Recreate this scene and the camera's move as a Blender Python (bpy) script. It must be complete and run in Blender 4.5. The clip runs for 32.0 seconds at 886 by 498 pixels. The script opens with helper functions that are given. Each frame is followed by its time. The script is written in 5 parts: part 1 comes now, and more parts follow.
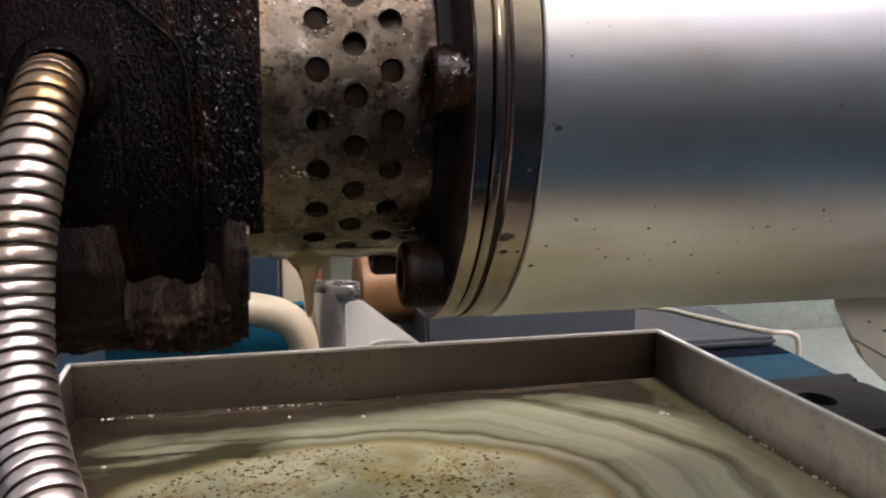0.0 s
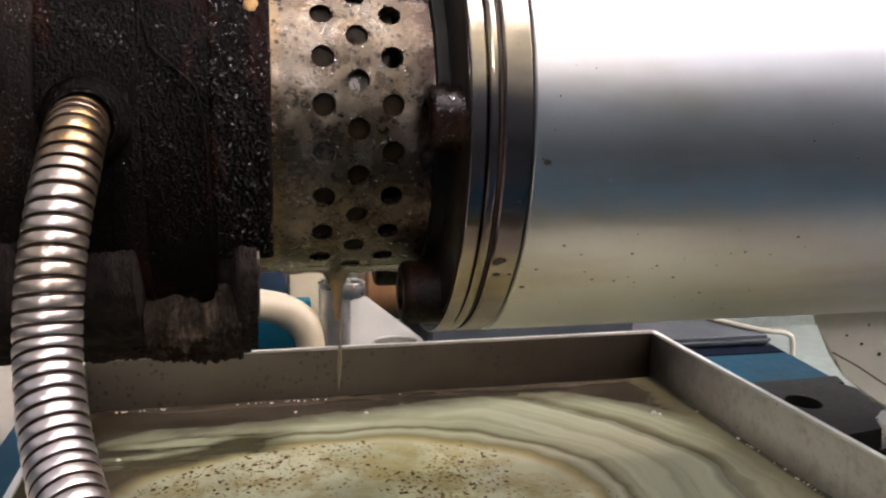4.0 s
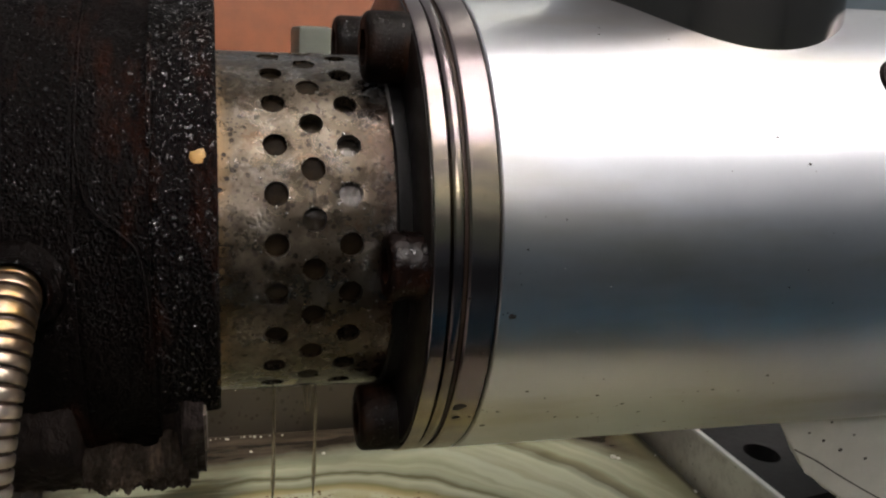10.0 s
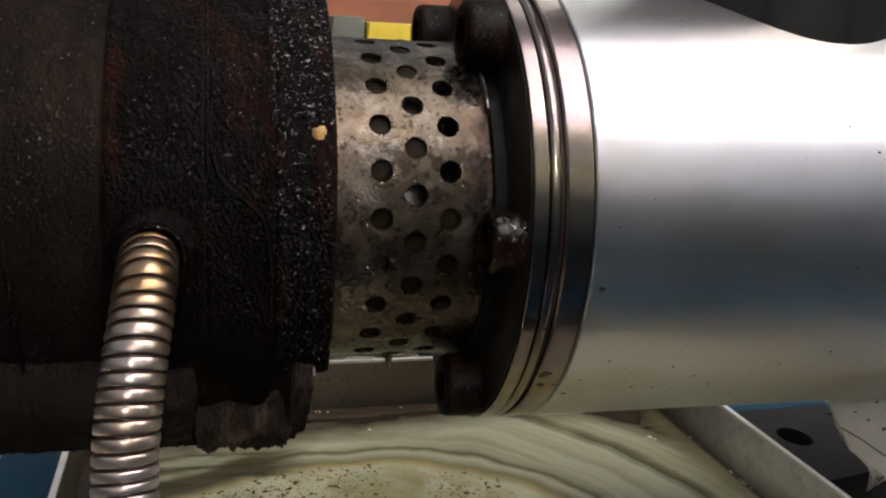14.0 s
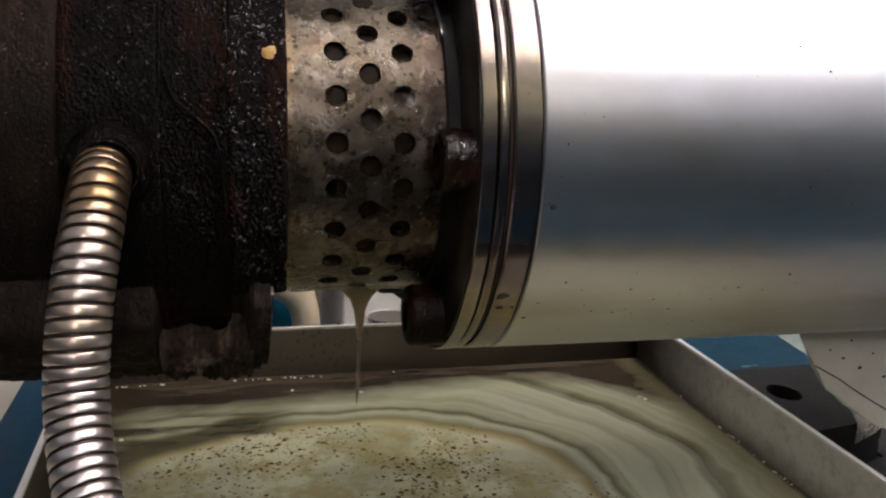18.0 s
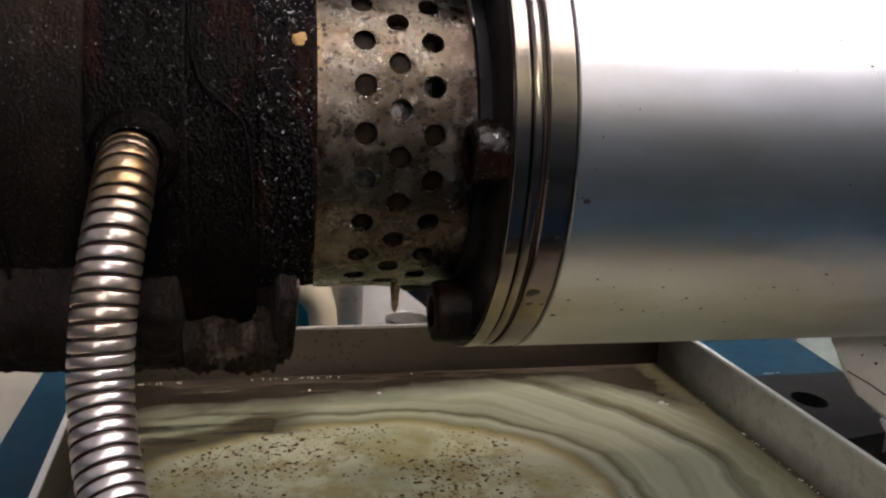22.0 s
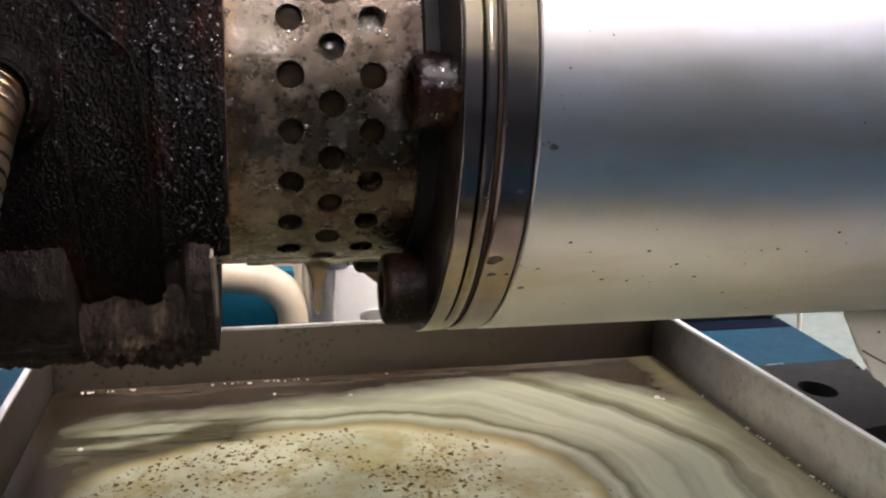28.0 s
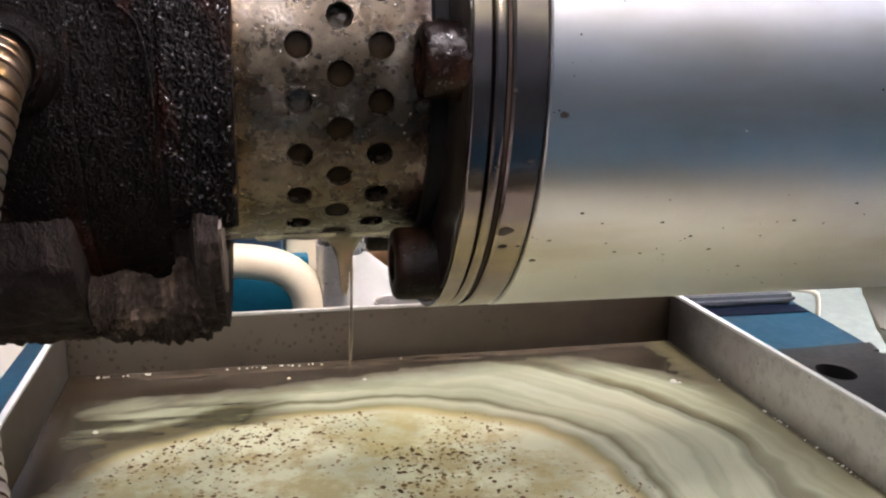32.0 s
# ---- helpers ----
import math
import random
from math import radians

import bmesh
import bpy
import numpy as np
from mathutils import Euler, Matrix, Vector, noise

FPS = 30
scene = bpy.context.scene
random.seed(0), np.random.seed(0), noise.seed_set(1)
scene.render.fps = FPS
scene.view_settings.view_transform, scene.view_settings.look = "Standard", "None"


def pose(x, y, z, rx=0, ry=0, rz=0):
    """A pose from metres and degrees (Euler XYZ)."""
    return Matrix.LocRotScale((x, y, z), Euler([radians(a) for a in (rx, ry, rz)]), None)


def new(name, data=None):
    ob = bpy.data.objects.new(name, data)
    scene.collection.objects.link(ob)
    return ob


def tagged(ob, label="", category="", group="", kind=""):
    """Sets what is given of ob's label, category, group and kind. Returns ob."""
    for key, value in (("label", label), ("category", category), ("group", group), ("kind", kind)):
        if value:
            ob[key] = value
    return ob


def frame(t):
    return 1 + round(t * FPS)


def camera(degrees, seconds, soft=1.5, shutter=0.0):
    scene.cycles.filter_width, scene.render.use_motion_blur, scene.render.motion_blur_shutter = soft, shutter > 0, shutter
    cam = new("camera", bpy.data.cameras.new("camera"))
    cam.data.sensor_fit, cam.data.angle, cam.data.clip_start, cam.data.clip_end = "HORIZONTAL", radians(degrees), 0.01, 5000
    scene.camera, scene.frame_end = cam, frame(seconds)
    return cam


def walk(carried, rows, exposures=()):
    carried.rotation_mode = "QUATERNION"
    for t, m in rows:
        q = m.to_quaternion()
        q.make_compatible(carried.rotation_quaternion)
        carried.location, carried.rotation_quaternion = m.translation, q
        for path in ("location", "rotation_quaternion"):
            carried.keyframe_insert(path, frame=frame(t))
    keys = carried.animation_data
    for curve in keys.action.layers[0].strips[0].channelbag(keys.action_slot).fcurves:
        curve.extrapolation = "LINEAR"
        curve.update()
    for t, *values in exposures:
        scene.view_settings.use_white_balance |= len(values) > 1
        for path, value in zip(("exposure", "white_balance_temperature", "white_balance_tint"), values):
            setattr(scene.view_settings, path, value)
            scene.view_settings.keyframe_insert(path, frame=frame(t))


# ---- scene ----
cam = camera(51.7, 32.0, soft=2.2)
METRES, EYE, TILT, LEAN, TURN = 0.255, 0.994, -8.107, 0.0775, -12.575
ROWS = [
    (0.0, 0.0, 0.0, 0.0, 0.0, 0.0, 0.0),
    (0.5, -0.0005, -0.0087, 0.0012, 0.14, -0.15, -0.08),
    (1.0, 0.0062, -0.0145, 0.0051, 0.41, -0.39, -0.06),
    (1.5, 0.005, -0.0225, 0.0097, 0.55, -0.5, -0.09),
    (2.0, 0.0026, -0.0284, 0.0113, 0.73, -0.45, -0.09),
    (2.5, 0.0053, -0.0423, 0.0192, 0.91, -0.29, -0.17),
    (4.5, 0.0085, -0.0491, 0.0412, 0.38, -1.67, -0.77),
    (5.0, 0.0044, -0.0568, 0.0784, 0.5, -2.44, -0.76),
    (5.5, -0.005, -0.0531, 0.1009, 0.27, -3.35, -0.85),
    (6.0, -0.0113, -0.0394, 0.1032, -0.25, -4.65, -0.96),
    (6.5, 0.0001, -0.0066, 0.0826, -0.93, -5.51, -0.84),
    (7.0, 0.0156, 0.0319, 0.0658, -1.47, -5.79, -0.68),
    (7.5, 0.0291, 0.0487, 0.0713, -1.51, -5.7, -0.75),
    (8.0, 0.0307, 0.057, 0.074, -1.52, -5.73, -0.96),
    (8.5, 0.0222, 0.0499, 0.0819, -1.64, -5.56, -1.06),
    (9.0, 0.0105, 0.0347, 0.0912, -1.7, -5.08, -1.1),
    (9.5, 0.0036, -0.0018, 0.1657, -1.75, -4.84, -1.6),
    (10.0, 0.0085, -0.0054, 0.1784, -1.63, -4.91, -2.1),
    (10.5, 0.0097, -0.0044, 0.1797, -1.65, -5.06, -2.36),
    (11.0, 0.0044, -0.0059, 0.1759, -1.9, -5.24, -2.53),
    (11.5, 0.0013, -0.0053, 0.1714, -1.83, -5.34, -2.59),
    (12.0, 0.0042, -0.0127, 0.1707, -1.86, -5.33, -2.57),
    (12.5, 0.0038, -0.0214, 0.174, -1.7, -5.2, -2.52),
    (13.0, 0.0043, -0.0257, 0.1736, -1.77, -5.21, -2.45),
    (13.5, -0.0189, -0.033, 0.1647, -1.75, -5.27, -2.77),
    (14.0, -0.0619, -0.0462, 0.1659, -1.59, -5.35, -3.11),
    (14.5, -0.0747, -0.0607, 0.1759, -1.24, -5.08, -2.81),
    (16.5, -0.0449, -0.066, 0.1669, -0.83, -5.55, -2.51),
    (17.0, -0.0367, -0.0654, 0.135, -0.72, -6.18, -2.66),
    (17.5, -0.0175, -0.0666, 0.1051, -0.76, -5.59, -2.7),
    (18.0, -0.0105, -0.0665, 0.1082, -0.39, -5.17, -2.05),
    (18.5, -0.0227, -0.0816, 0.121, 0.12, -4.79, -1.97),
    (19.0, -0.0401, -0.0868, 0.1286, 0.54, -4.45, -2.24),
    (19.5, -0.0447, -0.0852, 0.1399, 0.82, -4.11, -2.37),
    (20.0, -0.0477, -0.0779, 0.1444, 1.16, -4.15, -2.31),
    (20.5, -0.0345, -0.0706, 0.1287, 1.43, -4.4, -2.28),
    (21.0, -0.0332, -0.0666, 0.126, 1.17, -4.58, -2.43),
    (21.5, -0.0295, -0.0576, 0.1127, 0.47, -4.66, -2.72),
    (22.0, -0.0231, -0.0524, 0.0966, 0.42, -4.77, -2.7),
    (22.5, -0.0152, -0.0369, 0.0847, 0.34, -4.94, -2.79),
    (23.0, -0.0166, -0.0334, 0.0839, 0.5, -5.01, -2.79),
    (23.5, -0.0177, -0.0363, 0.0901, 0.56, -5.09, -2.86),
    (24.0, -0.0167, -0.031, 0.0868, 0.45, -5.01, -2.84),
    (24.5, -0.0124, -0.0264, 0.0961, 0.46, -4.24, -2.56),
    (26.5, -0.0071, -0.0361, 0.1112, 1.28, -3.81, -1.88),
    (27.0, 0.0059, 0.0155, 0.0622, 0.15, -4.03, -1.48),
    (27.5, 0.0073, 0.044, 0.0527, 0.08, -3.99, -1.43),
    (28.0, 0.0114, 0.0524, 0.0578, 0.12, -4.15, -1.19),
    (28.5, 0.0054, 0.0551, 0.0489, 0.16, -4.32, -1.14),
    (29.0, 0.0095, 0.0567, 0.0425, 0.17, -4.36, -1.03),
    (29.5, 0.0139, 0.057, 0.0416, 0.45, -4.42, -0.96),
    (30.0, 0.0173, 0.0591, 0.0448, 0.85, -4.39, -0.83),
    (30.5, 0.0118, 0.0568, 0.0518, 1.07, -4.4, -0.8),
    (31.0, 0.0069, 0.0572, 0.0458, 0.96, -4.55, -0.85),
    (31.5, 0.0115, 0.0584, 0.0447, 1.05, -4.6, -0.79),
    (32.0, 0.0159, 0.0571, 0.0432, 1.15, -4.55, -0.85),
]
walk(cam, [(t, pose(0, 0, EYE, TILT, LEAN, TURN) @ pose(METRES * x, METRES * y, METRES * z, 90 + pitch, roll, yaw)) for t, x, y, z, yaw, pitch, roll in ROWS],
     exposures=[(0.0, -0.02, 6500, 19), (1.0, 0.11, 6500, 19), (2.0, 0.21, 6500, 19), (5.0, 0.17, 6500, 18), (6.0, 0.06, 6500, 18), (7.0, 0.41, 6480, 19), (8.0, 0.54, 6430, 20), (9.0, 0.51, 6430, 19), (9.5, -0.45, 6500, 12),
                (13.0, -0.55, 6500, 14), (20.0, -0.5, 6500, 16), (22.0, -0.45, 6500, 17), (23.5, -0.14, 6500, 20), (26.5, -0.24, 6500, 20), (27.0, -0.19, 6480, 20), (28.0, 0.49, 6400, 20), (30.0, 0.78, 6300, 20), (32.0, 0.84, 6260, 20)])


# ---- light ----
world = bpy.data.worlds.new("world")
scene.world = world
world.use_nodes = True
world.node_tree.nodes["Background"].inputs[0].default_value = (0.55, 0.6, 0.7, 1)
world.node_tree.nodes["Background"].inputs[1].default_value = 0.05

# the axis of the press lies along x, one metre above the floor; all lengths below are in metres from it
AXIS = (0.0, 0.1978, 1.0)


# ---- materials ----
class Nodes:
    def __init__(self, name):
        self.m = bpy.data.materials.new(name)
        self.m.use_nodes = True
        self.t = self.m.node_tree
        self.b = self.t.nodes["Principled BSDF"]
        self.co = self.t.nodes.new("ShaderNodeTexCoord")

    def add(self, kind, **inputs):
        n = self.t.nodes.new(kind)
        for key, v in inputs.items():
            self.put(n.inputs[key.replace("_", " ")], v)
        return n

    def put(self, socket, v):
        if isinstance(v, bpy.types.NodeSocket):
            self.t.links.new(v, socket)
        else:
            socket.default_value = v

    def coords(self, scale=(1, 1, 1), at=(0, 0, 0)):
        n = self.add("ShaderNodeMapping", Scale=scale, Location=at)
        self.t.links.new(self.co.outputs["Object"], n.inputs["Vector"])
        return n.outputs[0]

    def noise(self, scale, detail=4, rough=0.6, vec=None, distort=0.0):
        n = self.add("ShaderNodeTexNoise", Scale=scale, Detail=detail, Roughness=rough, Distortion=distort)
        self.t.links.new(vec or self.co.outputs["Object"], n.inputs["Vector"])
        return n.outputs["Fac"]

    def voronoi(self, scale, vec=None, feature="F1"):
        n = self.add("ShaderNodeTexVoronoi", Scale=scale)
        n.feature = feature
        self.t.links.new(vec or self.co.outputs["Object"], n.inputs["Vector"])
        return n.outputs["Distance"]

    def ramp(self, fac, stops, ease="LINEAR"):
        n = self.add("ShaderNodeValToRGB")
        n.color_ramp.interpolation = ease
        while len(n.color_ramp.elements) < len(stops):
            n.color_ramp.elements.new(0.5)
        for e, (p, c) in zip(n.color_ramp.elements, stops):
            e.position = p
            e.color = (*c, 1) if isinstance(c, tuple) else (c, c, c, 1)
        self.t.links.new(fac, n.inputs[0])
        return n.outputs[0]

    def mix(self, fac, a, b, mode="MIX"):
        n = self.t.nodes.new("ShaderNodeMix")
        n.data_type, n.blend_type = "RGBA", mode
        self.put(n.inputs[0], fac)
        for s, v in ((n.inputs[6], a), (n.inputs[7], b)):
            self.put(s, (*v, 1) if isinstance(v, tuple) and len(v) == 3 else v)
        return n.outputs[2]

    def math(self, op, a, b=0.0):
        n = self.t.nodes.new("ShaderNodeMath")
        n.operation = op
        self.put(n.inputs[0], a)
        self.put(n.inputs[1], b)
        return n.outputs[0]

    def bump(self, height, strength=0.3, distance=0.001, normal=None):
        n = self.add("ShaderNodeBump", Strength=strength, Distance=distance, Height=height)
        if normal:
            self.put(n.inputs["Normal"], normal)
        return n.outputs[0]

    def finish(self, color=None, rough=None, metal=None, normal=None, coat=None, ior=None, coat_rough=None, spec=None, coat_normal=None):
        for key, v in (("Base Color", color), ("Roughness", rough), ("Metallic", metal), ("Normal", normal), ("Coat Weight", coat), ("IOR", ior),
                       ("Coat Roughness", coat_rough), ("Specular IOR Level", spec)):
            if v is not None:
                self.put(self.b.inputs[key], (*v, 1) if isinstance(v, tuple) and len(v) == 3 else v)
        if coat_normal is not None or normal is not None:
            self.put(self.b.inputs["Coat Normal"], coat_normal or normal)
        return self.m


def plain(name, color, rough=0.5, metal=0.0, grain=0.15, scale=60.0, bump=0.15, coat=0.0):
    """A painted or plain surface with a slight unevenness at two sizes."""
    n = Nodes(name)
    f = n.mix(0.5, n.noise(scale, 5), n.noise(scale * 7, 3))
    lo, hi = tuple(c * (1 - grain) for c in color), tuple(min(1, c * (1 + grain)) for c in color)
    c = n.ramp(f, [(0.3, lo), (0.7, hi)])
    r = n.ramp(f, [(0.3, max(0.02, rough - 0.1)), (0.7, min(1, rough + 0.1))])
    return n.finish(c, r, metal, n.bump(n.noise(scale * 9, 3), bump, 0.0003), coat)


def turned_steel(name, tone, rough, speck=0.0, stain=0.0, line=900.0, smear_along=0.0):
    """Steel turned on a lathe: fine rings round the axis, faint stains, dark pits."""
    n = Nodes(name)
    rings = n.noise(1.0, 3, 0.7, n.coords((line, 6, 6)))
    cloud = n.noise(28, 5, 0.65)
    smear = n.noise(14, 4, 0.6, n.coords((1, 4, 4)))
    c = n.ramp(cloud, [(0.3, tuple(v * 0.9 for v in tone)), (0.75, tuple(min(1, v * 1.06) for v in tone))])
    if stain:
        c = n.mix(n.math("MULTIPLY", n.ramp(smear, [(0.52, 0.0), (0.72, 1.0)]), stain), c, (0.33, 0.29, 0.18))
    r = n.ramp(n.mix(0.88, rings, n.noise(20, 2, 0.5)), [(0.25, rough - 0.03), (0.75, rough + 0.03)])
    if speck:
        d = n.voronoi(420)
        on = n.noise(45, 2)
        dots = n.math("MULTIPLY", n.math("LESS_THAN", d, 0.075), n.ramp(on, [(0.56, 0.0), (0.6, 1.0)]))
        dots = n.math("MULTIPLY", dots, speck)
        c = n.mix(dots, c, (0.03, 0.02, 0.015))
    if smear_along:
        tangent = n.t.nodes.new("ShaderNodeTangent")
        tangent.direction_type, tangent.axis = "RADIAL", "X"
        n.put(n.b.inputs["Tangent"], tangent.outputs[0])
        n.put(n.b.inputs["Anisotropic"], smear_along)
        n.put(n.b.inputs["Anisotropic Rotation"], 0.25)
    return n.finish(c, r, 1.0)


def tar(name, tone=(0.0019, 0.0012, 0.0010), rust=(0.020, 0.0055, 0.0024), rough=0.5, relief=1.0, scale=1.0, wet=(0.02, 0.5), spec=0.02, gold=False):
    """Burnt-on oil over cast iron: black and leathery, red-brown where thin, wet in patches so that its bumps catch the light."""
    n = Nodes(name)
    streaks = n.noise(1.0, 5, 0.65, n.coords((120 * scale, 30 * scale, 30 * scale)))
    big = n.noise(38 * scale, 4, 0.6, n.coords(at=(0.3, 0.1, 0.8)))
    fine = n.noise(1500 * scale, 4, 0.7)
    c = n.mix(n.ramp(n.mix(0.45, streaks, big), [(0.52, 0.0), (0.66, 1.0)]), tone, rust)
    c = n.mix(n.ramp(n.noise(420 * scale, 3, 0.6), [(0.45, 0.0), (0.65, 0.5)]), c, tuple(v * 0.35 for v in tone))
    if gold:
        sep = n.add("ShaderNodeSeparateXYZ")
        n.t.links.new(n.co.outputs["Object"], sep.inputs[0])
        edge = n.ramp(n.math("ADD", n.math("MULTIPLY", sep.outputs[0], 100.0), n.math("MULTIPLY", n.noise(170, 4, 0.7), 0.6)), [(0.74, 0.0), (0.86, 1.0)])
        c = n.mix(edge, c, (0.10, 0.055, 0.018))
    r = n.ramp(n.noise(160 * scale, 4), [(0.35, max(0.12, rough - 0.1)), (0.65, rough + 0.2)])
    hide = n.noise(1.0, 3, 0.55, n.coords((1000 * scale, 650 * scale, 650 * scale)), 0.8)
    nb = n.bump(hide, 0.8 * min(relief, 1.2), 0.0006 * relief)
    nb = n.bump(fine, 0.35 * relief, 0.0004, nb)
    patch = n.ramp(n.noise(80 * scale, 4, 0.65, n.coords(at=(0.9, 0.1, 0.6))), [(0.42, 0.04), (0.62, 1.0)])
    vein = n.math("ABSOLUTE", n.math("SUBTRACT", n.noise(1.0, 4, 0.6, n.coords((95 * scale, 28 * scale, 28 * scale), (0.5, 0.2, 0.9)), 0.6), 0.5))
    patch = n.math("MAXIMUM", patch, n.ramp(vein, [(0.006, 1.3), (0.020, 0.0)]))
    beads = n.ramp(n.noise(1600 * scale, 3, 0.6, n.coords(at=(0.4, 0.6, 0.2)), 0.9), [(0.60, 0.0), (0.68, 1.0)])
    film = n.math("ADD", n.math("MULTIPLY", n.math("MULTIPLY", patch, beads), wet[1]), wet[0])
    shine = n.bump(n.noise(1700 * scale, 2, 0.45, n.coords(at=(0.2, 0.7, 0.4)), 0.5), 1.0, 0.0007 * min(relief, 1.2), nb)
    n.put(n.b.inputs["Coat IOR"], 2.2)
    return n.finish(c, r, 0.0, nb, n.math("MINIMUM", film, 1.0), coat_rough=0.06, spec=spec, coat_normal=shine)


def cage_material():
    """Perforated steel of the press cage: greasy, stained brown, with dark flecks and pale dried film."""
    n = Nodes("greasy_perforated_steel")
    cloud, fine = n.noise(75, 6, 0.68), n.noise(300, 4, 0.7)
    c = n.ramp(cloud, [(0.34, (0.024, 0.0165, 0.0092)), (0.5, (0.040, 0.0300, 0.0188)), (0.68, (0.060, 0.0475, 0.0325))])
    sep = n.add("ShaderNodeSeparateXYZ")
    n.t.links.new(n.co.outputs["Object"], sep.inputs[0])
    # shade towards the flange, painted into the cage colour
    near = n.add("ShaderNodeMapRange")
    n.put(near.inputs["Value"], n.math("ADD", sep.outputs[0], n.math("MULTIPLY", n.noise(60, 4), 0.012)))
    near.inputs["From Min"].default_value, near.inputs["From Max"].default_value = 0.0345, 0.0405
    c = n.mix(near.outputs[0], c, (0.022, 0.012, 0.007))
    # burnt rim by the collar
    rim = n.add("ShaderNodeMapRange")
    n.put(rim.inputs["Value"], n.math("ADD", sep.outputs[0], n.math("MULTIPLY", n.noise(140, 4), 0.004)))
    rim.inputs["From Min"].default_value, rim.inputs["From Max"].default_value = 0.0085, 0.0062
    c = n.mix(rim.outputs[0], c, (0.10, 0.065, 0.03))
    d = n.voronoi(560)
    on = n.noise(70, 3)
    dots = n.math("MULTIPLY", n.math("LESS_THAN", n.math("ADD", d, n.math("MULTIPLY", fine, 0.15)), 0.34), n.ramp(on, [(0.45, 0.0), (0.50, 1.0)]))
    c = n.mix(dots, c, (0.012, 0.007, 0.004))
    small = n.math("MULTIPLY", n.math("LESS_THAN", n.voronoi(1150, n.coords(at=(0.2, 0.5, 0.7))), 0.22), n.ramp(n.noise(110, 3), [(0.48, 0.0), (0.54, 1.0)]))
    c = n.mix(small, c, (0.012, 0.007, 0.004))
    blot = n.ramp(n.noise(150, 5, 0.75, n.coords(at=(0.3, 0.1, 0.2))), [(0.60, 0.0), (0.63, 1.0)])
    c = n.mix(blot, c, (0.040, 0.023, 0.011))
    film = n.ramp(n.noise(60, 6, 0.7, n.coords(at=(0.7, 0.4, 0.1))), [(0.52, 0.0), (0.68, 0.6)])
    c = n.mix(film, c, (0.125, 0.102, 0.073))
    metal = n.ramp(n.mix(0.5, cloud, film), [(0.3, 0.75), (0.6, 0.35)])
    r = n.ramp(n.mix(0.5, fine, cloud), [(0.3, 0.16), (0.7, 0.40)])
    nb = n.bump(n.noise(110, 4, 0.6), 0.35, 0.0010)
    nb = n.bump(fine, 0.15, 0.0004, nb)
    wet = n.ramp(n.noise(170, 5, 0.7, n.coords(at=(0.15, 0.8, 0.3))), [(0.50, 0.0), (0.66, 0.5)])
    shine = n.bump(n.noise(600, 3, 0.5), 1.0, 0.0014, nb)
    n.put(n.b.inputs["Coat IOR"], 1.9)
    return n.finish(c, r, metal, nb, wet, coat_rough=0.08, coat_normal=shine)


